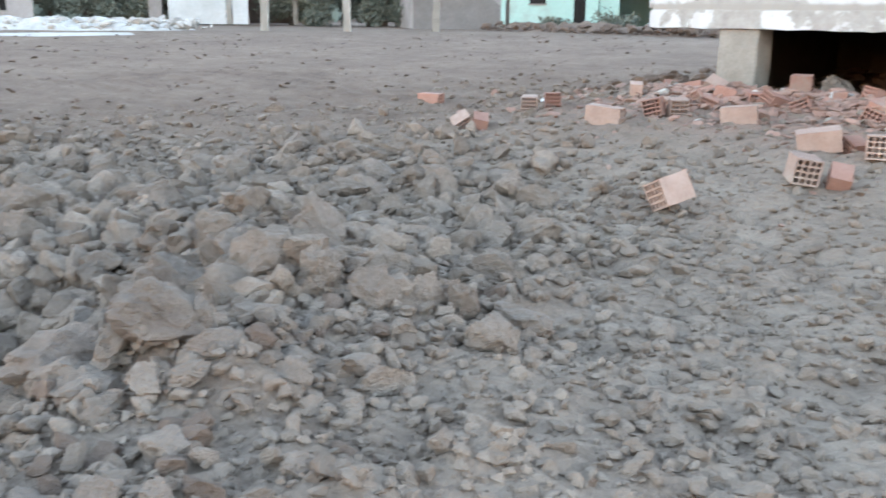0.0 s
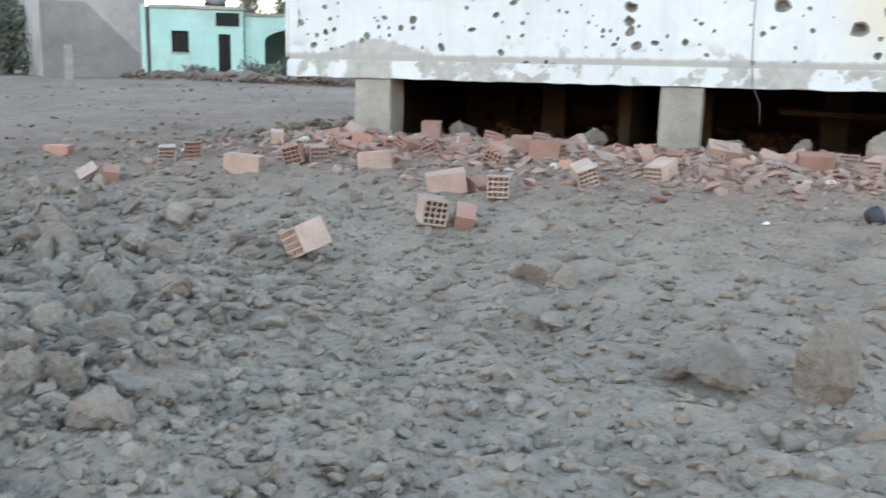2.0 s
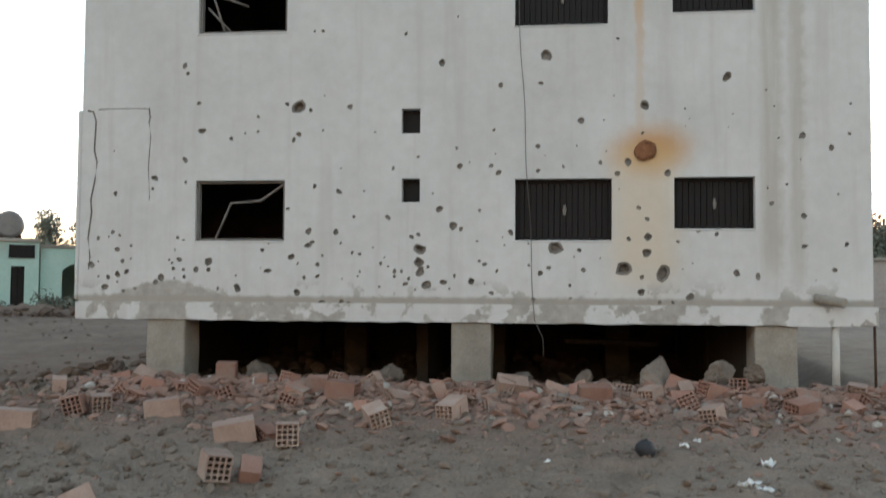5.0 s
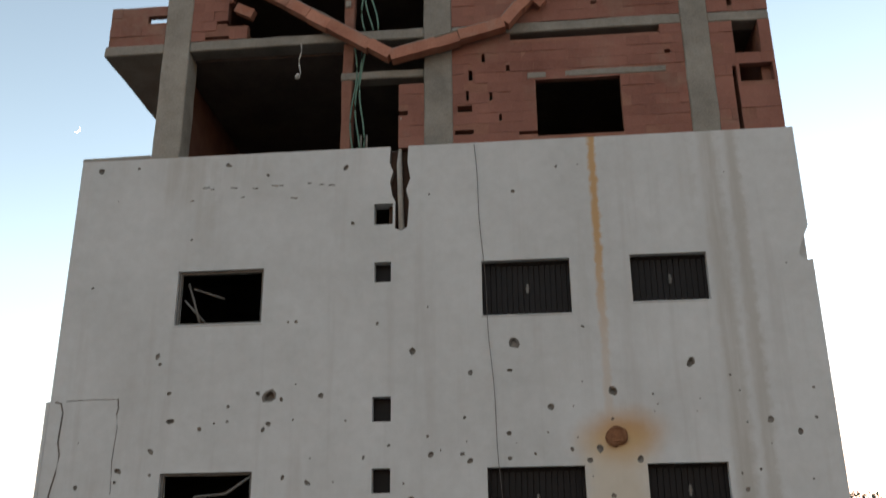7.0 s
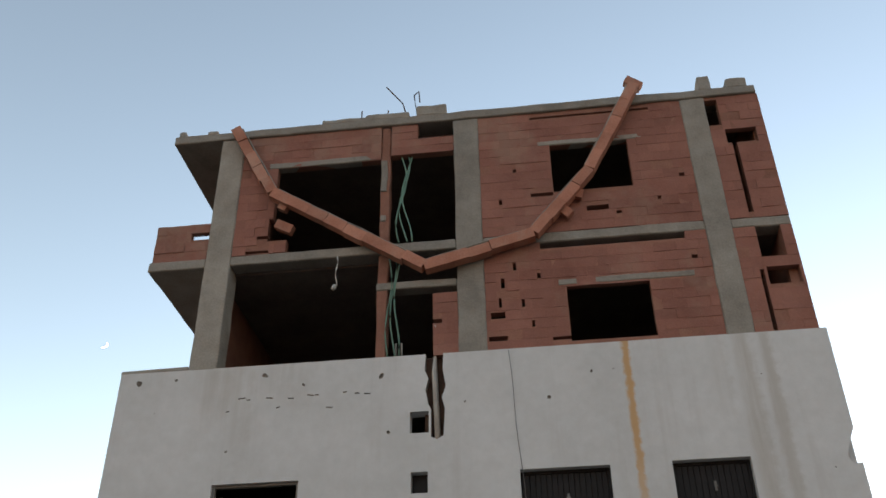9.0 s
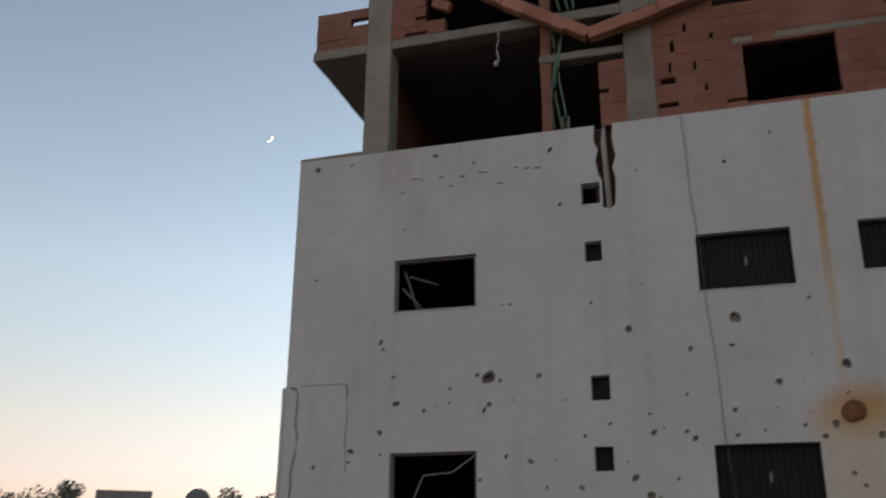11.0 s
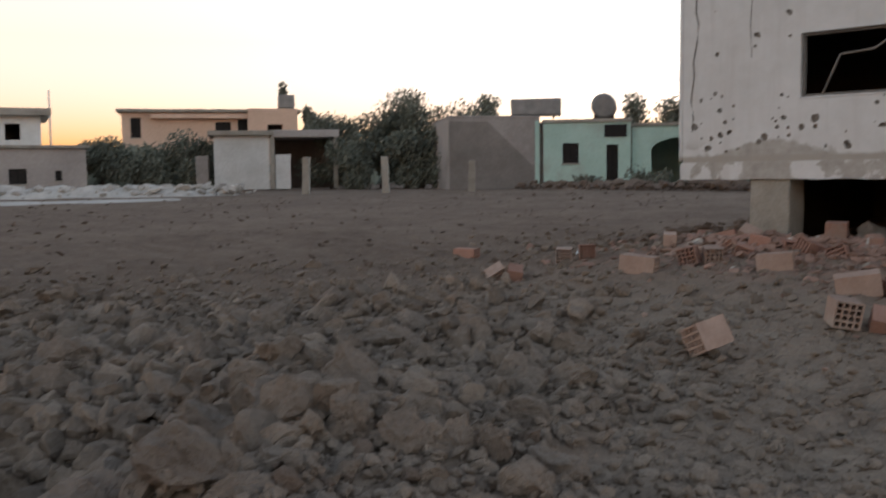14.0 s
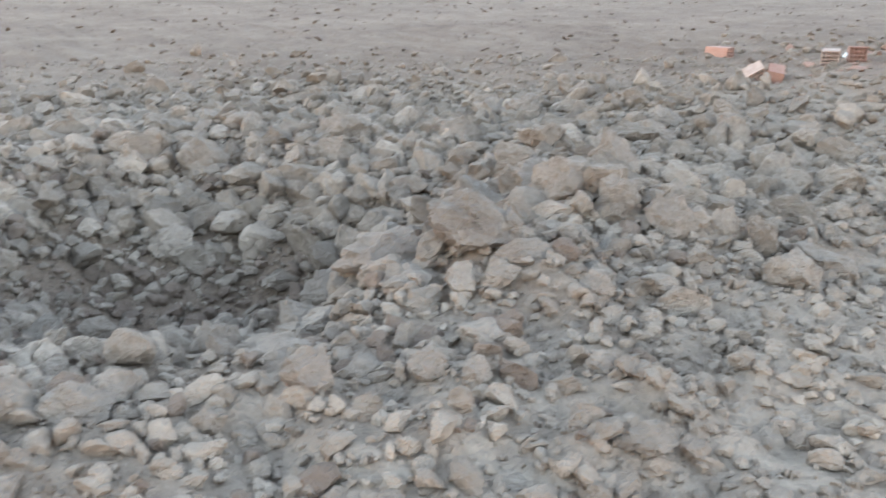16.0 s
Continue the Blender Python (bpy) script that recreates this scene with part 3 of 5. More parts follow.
    for count, xa, xb, za, zb, ra, rb in zones:
        made = tries = 0
        while made < count and tries < 4000:
            tries += 1
            x, z = rng.uniform(xa, xb), rng.uniform(za, zb)
            r = ra + (rb - ra) * rng.random() ** 1.8
            if any(abs(x - (a + b) / 2) < (b - a) / 2 + r * 1.9 and abs(z - (c + d) / 2) < (d - c) / 2 + r * 1.9 for a, b, c, d in WINDOWS + VENTS + [(-1.0, -0.4, 7.2, 9.0)]):
                continue
            if any(math.hypot(x - a, z - b) < (r + c) * 1.5 for a, b, c in spots):
                continue
            spots.append((x, z, r))
            made += 1
    for x, z, r in spots:
        deep = 0.2 if (x, z, r) in big and r > 0.125 and z < 3 else min(0.16, r * rng.uniform(0.3, 1.0))
        pit(cut, x, z, r, deep, rng)
    # cracks down the pier and the row of slots below the roof
    for pts in (((-6.08, 4.72), (-5.98, 4.70), (-5.93, 4.55), (-5.95, 4.1), (-5.9, 3.9), (-5.93, 3.6), (-5.99, 3.3), (-5.97, 3.1), (-6.02, 2.7), (-5.98, 2.4), (-6.0, 2.2)), ((-5.06, 4.75), (-5.03, 4.6), (-5.06, 4.5))):
        add_tube(cut, [(x, 0.0, z) for x, z in pts], 0.017, 5)
    for pts in (((-5.05, 4.5), (-5.02, 4.3), (-5.05, 3.8), (-5.02, 3.3)), ((-5.9, 4.735), (-5.5, 4.745), (-5.08, 4.74))):
        add_tube(cut, [(x, 0.004, z) for x, z in pts], 0.009, 5)
    for k in range(15):
        x, z = -4.15 + k * 0.165 + rng.uniform(-0.04, 0.04), 8.27 + 0.025 * math.sin(k * 1.7) - (0.2 if k % 5 == 0 else 0)
        if k % 4 != 3:
            add_tube(cut, [(x, 0.0, z), (x + rng.uniform(0.06, 0.13), 0.0, z + rng.uniform(-0.02, 0.02))], 0.014, 5)
    # the chase that a pipe has been torn from, and a bite out of the corner
    side = [(-0.77, 9.2), (-0.80, 8.6), (-0.74, 8.45), (-0.79, 8.25), (-0.75, 8.0), (-0.70, 7.9), (-0.70, 7.42), (-0.60, 7.38), (-0.5, 7.44), (-0.47, 7.9), (-0.52, 8.1), (-0.45, 8.3), (-0.5, 8.6), (-0.47, 9.2)]
    front_ring = [cut.verts.new((x, -0.05, z)) for x, z in side]
    back_ring = [cut.verts.new((x, 0.17, z)) for x, z in side]
    n = len(side)
    for k in range(n):
        cut.faces.new((front_ring[k], front_ring[(k + 1) % n], back_ring[(k + 1) % n], back_ring[k]))
    cut.faces.new(front_ring[::-1])
    cut.faces.new(back_ring)
    chunk = rock_bm(77, 1.0)
    for v in chunk.verts:
        v.co = Vector((5.84 + v.co.x * 0.5, 0.05 + v.co.y * 0.9, 7.0 + v.co.z * 0.85))
    tmp = bpy.data.meshes.new("chunk")
    chunk.to_mesh(tmp)
    chunk.free()
    cut.from_mesh(tmp)
    bmesh.ops.recalc_face_normals(cut, faces=cut.faces[:])
    for f in cut.faces:
        f.material_index = 1
    a, b = new("facade_wall", wall), new("cutter", mesh_of("cutter", cut, M["render"], M["broken"]))
    mod = a.modifiers.new("pits", "BOOLEAN")
    mod.operation, mod.object, mod.solver, mod.use_self = "DIFFERENCE", b, "EXACT", True
    bpy.context.view_layer.update()
    done = bpy.data.meshes.new_from_object(a.evaluated_get(bpy.context.evaluated_depsgraph_get()))
    a.modifiers.clear()
    a.data = done
    bpy.data.objects.remove(b)
    a.parent = tower
    tagged(a, "white rendered wall pocked by shrapnel")


facade()

# base band, with chipped lower edge
band = panel(X0 - 0.03, X1 + 0.06, 1.43, 1.71, -0.03, -0.002, [])
bmesh.ops.subdivide_edges(band, edges=[e for e in band.edges if abs(e.verts[0].co.x - e.verts[1].co.x) > 1], cuts=70, use_grid_fill=True)
for v in band.verts:
    v.co.z += 0.025 * noise.noise(v.co * 2.2) + 0.02 * noise.noise(v.co * 7)
    if v.co.y < -0.02:
        v.co.y += 0.008 * noise.noise(v.co * 5)
part("base_band", band, M["render"], tower, "cracked render band along the foot of the wall")

# closed sides, back and floors; inside faces carry a colour toned down for shade
part("side_wall", box(X0, X0 + 0.25, 0.25, DEPTH, 1.43, 8.88), M["render"], tower)
part("side_wall", box(X1 - 0.25, X1, 0.25, DEPTH, 1.43, 8.88), M["render"], tower)
part("back_wall", box(X0, X1, DEPTH, DEPTH + 0.25, 1.43, 8.88), M["render"], tower)
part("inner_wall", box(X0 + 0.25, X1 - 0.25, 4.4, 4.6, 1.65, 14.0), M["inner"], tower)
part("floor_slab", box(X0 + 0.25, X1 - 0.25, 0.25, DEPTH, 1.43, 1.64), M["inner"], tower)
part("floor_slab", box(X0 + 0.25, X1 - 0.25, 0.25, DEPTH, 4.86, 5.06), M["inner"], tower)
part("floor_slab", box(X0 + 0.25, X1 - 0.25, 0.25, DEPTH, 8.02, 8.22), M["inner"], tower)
part("terrace_slab", rough_box(X0 - 0.02, -4.96, 0.02, 4.4, 8.9, 8.98), M["concrete"], tower, "thin slab edge on top of the white wall")

# pillars below, on a grid; the far ones take a colour darkened for shade
for px, w in ((-4.72, 0.31), (0.05, 0.30), (4.46, 0.30)):
    for row, py in enumerate((0.02, 4.2, 8.6)):
        if px < -4 and row == 1:
            continue
        z = ground_z(px, FRONT + py + 0.3) - 0.15
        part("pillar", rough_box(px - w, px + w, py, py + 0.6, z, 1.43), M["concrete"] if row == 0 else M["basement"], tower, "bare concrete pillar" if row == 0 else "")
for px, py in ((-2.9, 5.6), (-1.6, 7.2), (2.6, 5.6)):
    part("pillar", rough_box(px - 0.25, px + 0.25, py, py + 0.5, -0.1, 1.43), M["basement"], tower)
# thin added sheet gives the roof slab's underside a shade-dark colour
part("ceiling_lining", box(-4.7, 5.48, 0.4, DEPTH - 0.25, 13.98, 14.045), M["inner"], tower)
# added walls shut daylight out; their near-black colour stands in for shade
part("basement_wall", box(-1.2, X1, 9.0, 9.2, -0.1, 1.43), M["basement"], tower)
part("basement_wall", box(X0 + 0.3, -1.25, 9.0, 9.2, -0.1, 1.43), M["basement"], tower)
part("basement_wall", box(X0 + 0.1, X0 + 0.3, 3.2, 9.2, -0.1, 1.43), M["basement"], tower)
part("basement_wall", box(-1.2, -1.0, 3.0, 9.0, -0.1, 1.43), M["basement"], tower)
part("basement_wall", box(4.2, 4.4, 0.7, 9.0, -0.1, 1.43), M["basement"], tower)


# the beam's colour is darkened too, as if in the basement's shade
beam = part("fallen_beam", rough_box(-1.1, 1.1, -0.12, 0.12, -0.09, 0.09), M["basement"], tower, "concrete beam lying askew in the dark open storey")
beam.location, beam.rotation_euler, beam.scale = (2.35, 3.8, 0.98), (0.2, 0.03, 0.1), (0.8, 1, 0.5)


# window fittings
def bent_window(o, upper):
    a, b, c, d = o
    fr = bmesh.new()
    for bx in ((a, a + 0.045, c, d), (b - 0.045, b, c, d), (a + 0.045, b - 0.045, d - 0.04, d), (a + 0.045, b - 0.045, c, c + 0.04)):
        add_box(fr, bx[0], bx[1], 0.06, 0.12, bx[2], bx[3], 0.006)
    f = part("window_frame", fr, M["frame"], tower, "bent pale metal window frame without glass")
    if upper:
        for pts in (((a + 0.12, 0.2, d - 0.15), (a + 0.22, 0.18, c + 0.5), (a + 0.38, 0.16, c + 0.02)), ((a + 0.22, 0.18, d - 0.25), (a + 0.7, 0.3, d - 0.4)), ((a + 0.1, 0.15, c + 0.45), (a + 0.5, 0.2, c + 0.02))):
            part("bent_strip", tube(pts, 0.018, 6), M["frame"], f)
    else:
        part("bent_strip", tube(((a + 0.28, 0.12, c + 0.02), (a + 0.52, 0.16, c + 0.6), (a + 0.98, 0.2, c + 0.64), (b - 0.05, 0.1, d - 0.06)), 0.02, 6), M["frame"], f)


def slatted_window(o):
    a, b, c, d = o
    fr = bmesh.new()
    for bx in ((a, a + 0.05, c, d), (b - 0.05, b, c, d), (a + 0.05, b - 0.05, d - 0.05, d), (a + 0.05, b - 0.05, c, c + 0.05)):
        add_box(fr, bx[0], bx[1], 0.13, 0.18, bx[2], bx[3], 0.006)
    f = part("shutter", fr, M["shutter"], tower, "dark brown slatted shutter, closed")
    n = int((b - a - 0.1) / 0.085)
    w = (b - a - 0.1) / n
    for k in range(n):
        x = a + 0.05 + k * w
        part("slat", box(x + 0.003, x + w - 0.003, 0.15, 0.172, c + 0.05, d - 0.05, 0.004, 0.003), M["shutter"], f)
    cx, cz = (a + b) / 2 + 0.02, (c + d) / 2
    part("latch", add_box(box(cx - 0.02, cx + 0.02, 0.125, 0.15, cz - 0.08, cz + 0.08, 0.008), cx - 0.032, cx + 0.032, 0.12, 0.125, cz - 0.015, cz + 0.015), M["frame"], f, "small pale latch")


bent_window(WINDOWS[0], False)
bent_window(WINDOWS[1], True)
for o in WINDOWS[2:]:
    slatted_window(o)
# near-black sheets set into the open vents stand for their shaded depth
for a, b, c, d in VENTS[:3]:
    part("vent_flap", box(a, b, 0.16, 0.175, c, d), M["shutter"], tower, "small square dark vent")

# sills in thin cement
for a, b, c, d in WINDOWS:
    part("window_sill", rough_box(a - 0.03, b + 0.03, -0.012, 0.10, c - 0.035, c, 0.3, 0.006), M["render"], tower)

# pipes
part("chase_lining", box(-0.82, -0.44, 0.152, 0.166, 7.42, 8.88), M["iron"], tower, "dark rusty back of the torn chase")
part("waste_pipe", tube(((-0.62, 0.06, 9.45), (-0.64, 0.07, 8.6), (-0.60, 0.06, 7.40)), 0.05, 10), M["metal"], tower, "pale plastic pipe left in a torn chase")
stub = tube(((2.62, -0.05, 3.98), (2.62, -0.035, 3.98), (2.62, 0.05, 3.98)), [0.11, 0.15, 0.15], 18)
for v in stub.verts:
    v.co += noise.noise_vector(v.co * 7) * 0.05 * Vector((1, 0.3, 1)).length / 1.45
part("pipe_stub", stub, M["rust"], tower, "rusted round pipe end in the wall")
part("drain_spout", tube(((5.0, -0.02, 1.83), (5.15, -0.14, 1.80), (5.32, -0.3, 1.76)), 0.07, 10), M["concrete"], tower, "cement drain spout")
part("downpipe", tube(((5.29, 0.06, 1.43), (5.29, 0.05, 0.4)), 0.055, 10), M["metal"], tower, "white plastic downpipe")
part("iron_rod", tube(((5.84, 0.1, 1.5), (5.85, 0.1, 0.4)), 0.02, 6), M["iron"], tower)

# the lower part of the corner stands a little proud of the wall above it
corner = rough_box(X0 - 0.075, X0 - 0.004, -0.004, 0.6, 1.72, 4.73, 0.3, 0.008)
part("corner_pier", corner, M["render"], tower, "cracked render pier at the corner of the wall")

# ---- open red storeys: concrete frame ----
COLS = [(-4.95, -4.46), (-0.22, 0.27), (4.22, 4.68)]
for a, b in COLS:
    part("column", rough_box(a, b, 0.0, 0.45, 8.88, 14.05), M["concrete"], tower, "rough grey concrete column")
    part("column", rough_box(a, b, 4.6, 5.0, 8.22, 14.05), M["concrete"], tower)
part("beam", rough_box(-4.46, -0.22, 0.02, 0.35, 11.02, 11.22), M["concrete"], tower, "grey concrete floor beam")
part("beam", rough_box(0.27, 4.22, 0.02, 0.35, 11.0, 11.2), M["concrete"], tower, "grey concrete floor beam")
part("beam", rough_box(4.68, 5.70, 0.02, 0.35, 10.98, 11.18), M["concrete"], tower, "grey concrete floor beam")
# this slab takes the shade-toned inner colour instead of plain concrete
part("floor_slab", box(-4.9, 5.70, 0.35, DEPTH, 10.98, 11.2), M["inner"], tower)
part("balcony_slab", rough_box(-6.05, -4.95, 0.0, 6.0, 11.0, 11.2), M["concrete"], tower, "cantilevered concrete balcony slab")
part("roof_slab", rough_box(-5.97, 5.68, -0.03, DEPTH, 14.05, 14.25, 0.4, 0.02), M["concrete"], tower, "flat concrete roof slab with broken edge")
part("side_wall", box(-4.95, -4.75, 0.45, DEPTH, 8.9, 14.05), M["mortar"], tower)
part("side_wall", box(5.5, 5.69, 0.185, DEPTH, 8.88, 14.05), M["mortar"], tower)
part("back_wall", box(-4.95, 5.70, DEPTH - 0.2, DEPTH, 8.9, 14.05), M["mortar"], tower)
part("lintel", rough_box(-1.68, -0.22, 0.03, 0.3, 10.25, 10.40), M["concrete"], tower)
part("lintel", rough_box(1.55, 3.9, 0.015, 0.2, 10.07, 10.20), M["concrete"], tower)
part("lintel", rough_box(1.4, 3.4, 0.015, 0.2, 13.2, 13.32), M["concrete"], tower)
part("lintel", rough_box(-3.9, -1.75, 0.015, 0.2, 13.22, 13.36), M["concrete"], tower)
part("post", rough_box(-1.66, -1.48, 0.05, 0.3, 8.88, 11.02, 0.2, 0.03), M["mortar"], tower, "thin broken masonry post")
part("post", rough_box(-1.66, -1.48, 0.05, 0.3, 11.22, 14.05, 0.2, 0.03), M["mortar"], tower, "thin broken masonry post")
part("plaster_patch", rough_box(-1.655, -1.53, 0.02, 0.06, 12.45, 13.2, 0.12, 0.02), M["concrete"], tower, "pale plaster left on the post")
part("plaster_patch", rough_box(-1.645, -1.54, 0.02, 0.06, 11.75, 11.9, 0.08, 0.015), M["concrete"], tower)

# clay-block infill: a mortar panel and single blocks set proud of it
unit = mesh_of("hollow_block", box(-0.5, 0.5, -0.5, 0.5, -0.5, 0.5), M["block"])


def course_gaps(x0, x1, z, openings):
    spans = [(x0, x1)]
    for a, b, c, d in openings:
        if c - 0.05 < z < d + 0.05:
            spans = [s for lo, hi in spans for s in ((lo, min(hi, a)), (max(lo, b), hi)) if s[1] - s[0] > 0.03]
    return spans


def infill(x0, x1, z0, z1, openings, seed, missing=0.04, depth=0.18):
    rng = random.Random(seed)
    wall = part("infill_wall", panel(x0, x1, z0, z1, 0.028, depth, openings), M["mortar"], tower, "red hollow clay-block infill with mortar joints")
    rows = max(1, round((z1 - z0) / 0.2))
    hgt = (z1 - z0) / rows
    for r in range(rows):
        zc = z0 + (r + 0.5) * hgt
        for lo, hi in course_gaps(x0, x1, zc, openings):
            x = lo
            joint = math.floor((lo - x0) / 0.4) * 0.4 + x0 + (0.2 if r % 2 else 0.0)
            while x < hi - 0.02:
                while joint <= x + 0.04:
                    joint += 0.4
                e = min(joint, hi)
                if rng.random() > missing and e - x > 0.04:
                    ob = new("hollow_block", unit)
                    ob.parent = wall
                    ob.location = ((x + e) / 2, 0.075 + rng.uniform(-0.007, 0.007), zc)
                    ob.rotation_euler = (rng.uniform(-0.015, 0.015), rng.uniform(-0.01, 0.01), rng.uniform(-0.015, 0.015))
                    ob.scale = (e - x - 0.004, 0.11, hgt - 0.004)
                x = e
    return wall


infill(0.27, 4.22, 8.88, 11.0, [(1.69, 3.12, 8.98, 10.07), (1.29, 3.85, 10.86, 11.0), (0.3, 0.62, 9.06, 9.16), (0.35, 0.6, 9.5, 9.62), (0.55, 0.62, 10.1, 10.3), (3.9, 4.0, 10.4, 10.5), (1.38, 1.69, 9.02, 9.08), (3.12, 3.38, 9.04, 9.1), (1.0, 1.16, 9.04, 9.09), (0.9, 0.95, 9.7, 9.86), (1.05, 1.1, 9.3, 9.42), (0.5, 0.55, 9.72, 9.9), (3.12, 3.75, 10.1, 10.14), (0.78, 0.84, 10.45, 10.6), (1.2, 1.26, 10.25, 10.36)], 1, 0.03)
infill(0.27, 4.22, 11.2, 14.05, [(1.63, 3.10, 12.1, 13.2), (1.2, 1.62, 12.0, 12.1), (2.2, 2.6, 11.6, 11.72), (3.95, 4.05, 12.2, 12.3), (2.72, 2.82, 11.5, 11.56), (0.9, 0.96, 12.6, 12.7), (0.6, 0.66, 11.9, 12.0), (3.5, 3.56, 11.75, 11.82), (1.3, 3.6, 13.9, 13.95)], 2, 0.02)
infill(4.68, 5.70, 8.88, 10.98, [(5.07, 5.5, 10.3, 10.98), (5.1, 5.65, 9.8, 10.15), (4.98, 5.05, 8.88, 10.1)], 3)
infill(4.68, 5.70, 11.18, 14.05, [(4.68, 4.92, 13.35, 13.98), (4.95, 5.52, 12.9, 13.25), (5.03, 5.12, 11.3, 12.9)], 4)
infill(-4.46, -1.66, 11.22, 14.05, [(-3.72, -1.66, 11.5, 13.22), (-3.42, -1.66, 11.22, 11.5), (-3.8, -3.66, 11.5, 12.0), (-4.0, -3.8, 11.56, 11.64), (-4.2, -3.75, 11.24, 11.3)], 5, 0.05)
infill(-1.46, -0.22, 13.3, 14.05, [(-0.93, -0.22, 13.64, 14.05)], 6)
infill(-0.66, -0.22, 8.88, 10.1, [(-0.66, -0.5, 9.5, 9.58)], 7)
infill(-6.0, -4.95, 11.2, 12.02, [(-5.3, -4.95, 11.66, 11.82)], 8, 0.0, 0.15)
part("balcony_side_wall", box(-6.0, -5.85, 0.18, 6.0, 11.2, 12.0), M["mortar"], tower)

# broken blocks and bent bars on the roof
for x, w, h in ((-5.85, 0.12, 0.14), (-5.2, 0.2, 0.1), (-4.7, 0.1, 0.16), (-2.4, 1.0, 0.1), (-1.55, 0.9, 0.14), (-0.65, 0.6, 0.24), (4.75, 0.24, 0.34), (5.35, 0.42, 0.2)):
    part("roof_rubble", rough_box(x - w / 2, x + w / 2, -0.02, 0.3, 14.24, 14.25 + h, 0.15, 0.03), M["concrete"], tower)
for pts in (((-1.15, 0.1, 14.25), (-1.25, 0.1, 14.7), (-1.6, 0.1, 15.2)), ((-0.95, 0.1, 14.3), (-1.02, 0.1, 14.9), (-0.92, 0.1, 15.0), (-0.9, 0.1, 14.7)), ((-2.1, 0.1, 14.25), (-2.1, 0.1, 14.6)), ((-1.6, 0.1, 14.25), (-1.55, 0.1, 14.55))):
    part("bent_bar", tube(pts, 0.014, 5), M["iron"], tower)
for x in (-1.32, -1.22):
    part("bent_bar", tube(((x, 0.12, 8.85), (x, 0.12, 9.2)), 0.02, 5), M["concrete"], tower)

# ---- the strip of blocks that sags in a V across the open storeys ----
strip = thing("collapsed_block_strip", (0, FRONT, 8.9), "broken strip of red clay blocks sagging in a V", "rubble")
strip_unit = mesh_of("strip_block", box(-0.5, 0.5, -0.5, 0.5, -0.5, 0.5, 0.006), M["strip"])
LINE = [(-4.63, 14.2), (-3.72, 12.5), (-0.78, 10.58), (1.2, 11.1), (2.32, 12.42), (3.38, 14.42)]
srng = random.Random(3)
for (xa, za), (xb, zb) in zip(LINE, LINE[1:]):
    length, ang = math.hypot(xb - xa, zb - za), math.atan2(zb - za, xb - xa)
    n = max(2, round(length / 0.42))
    for k in range(n):
        t = (k + 0.5) / n
        ob = new("hollow_block", strip_unit)
        ob.parent = strip
        bow = 0.04 * math.sin(math.pi * t)
        ob.location = (xa + (xb - xa) * t, -0.13, za + (zb - za) * t - 8.9 - bow + srng.uniform(-0.015, 0.015))
        ob.rotation_euler = (srng.uniform(-0.03, 0.03), -ang + srng.uniform(-0.02, 0.02), srng.uniform(-0.02, 0.02))
        ob.scale = (length / n - 0.003, 0.2, 0.2 + srng.uniform(-0.012, 0.012))
    # the bed of cement that still holds the blocks together
    bed = rough_box(-length / 2 + 0.06, length / 2 - 0.06, -0.085, 0.085, 0.098, 0.135, 0.15, 0.012)
    ob = part("cement_bed", bed, M["concrete"], strip)
    ob.location, ob.rotation_euler = ((xa + xb) / 2, -0.13, (za + zb) / 2 - 8.9 - 0.03), (0, -ang, 0)
for x, z, a, w in ((1.75, 11.62, 0.8, 0.4), (2.0, 11.95, 0.3, 0.3), (3.38, 14.5, 0.6, 0.34), (-3.5, 12.2, 0.5, 0.16), (-3.45, 11.72, 0.45, 0.34)):
    ob = new("hollow_block", strip_unit)
    ob.parent = strip
    ob.location, ob.rotation_euler, ob.scale = (x, -0.06, z - 8.9), (0.2, a, 0.1), (w, 0.18, 0.17)

# ---- cables, hoses ----
hose = thing("garden_hose", (-1.2, FRONT + 0.02, 13.3), "pale green hose hanging in loops inside the open storey", "hose")
for k, dx in enumerate((-0.06, 0.0, 0.05)):
    part("loop", tube([(dx + 0.1 * math.sin(i * 0.33 + k), 0.1, -2.0 * i / 18) for i in range(19)], 0.017, 6), M["hose"], hose)
low_hose = thing("garden_hose", (-1.4, FRONT + 0.02, 10.9), "pale green hose hanging in loops inside the open storey", "hose")
for k, dx in enumerate((-0.05, 0.03, 0.1)):
    part("loop", tube([(dx + 0.05 * math.sin(i * 0.4 + k), 0.02, -2.0 * i / 16) for i in range(17)], 0.015, 6), M["hose"], low_hose)
lamp = thing("hanging_cable", (-2.42, FRONT + 0.02, 11.02), "loose white cable with an empty lamp holder", "cable")
part("cord", tube([(0.02 * math.sin(i), -0.01, -0.62 * i / 8) for i in range(9)], 0.012, 5), M["metal"], lamp)
part("lamp_holder", tube(((-0.02, -0.01, -0.6), (-0.03, -0.01, -0.66), (-0.06, -0.01, -0.7)), [0.03, 0.05, 0.03], 8), M["metal"], lamp)
wire = new("hanging_wire", mesh_of("hanging_wire", tube([(0.62 + 0.4 * (i / 30) + 0.012 * math.sin(i * 0.9) + (0.1 if i > 28 else 0), FRONT - 0.04, 8.85 - 7.9 * i / 30) for i in range(31)], 0.0055, 5), M["cable"]))
tagged(wire, "thin dark cable hanging down the white wall", "cable")


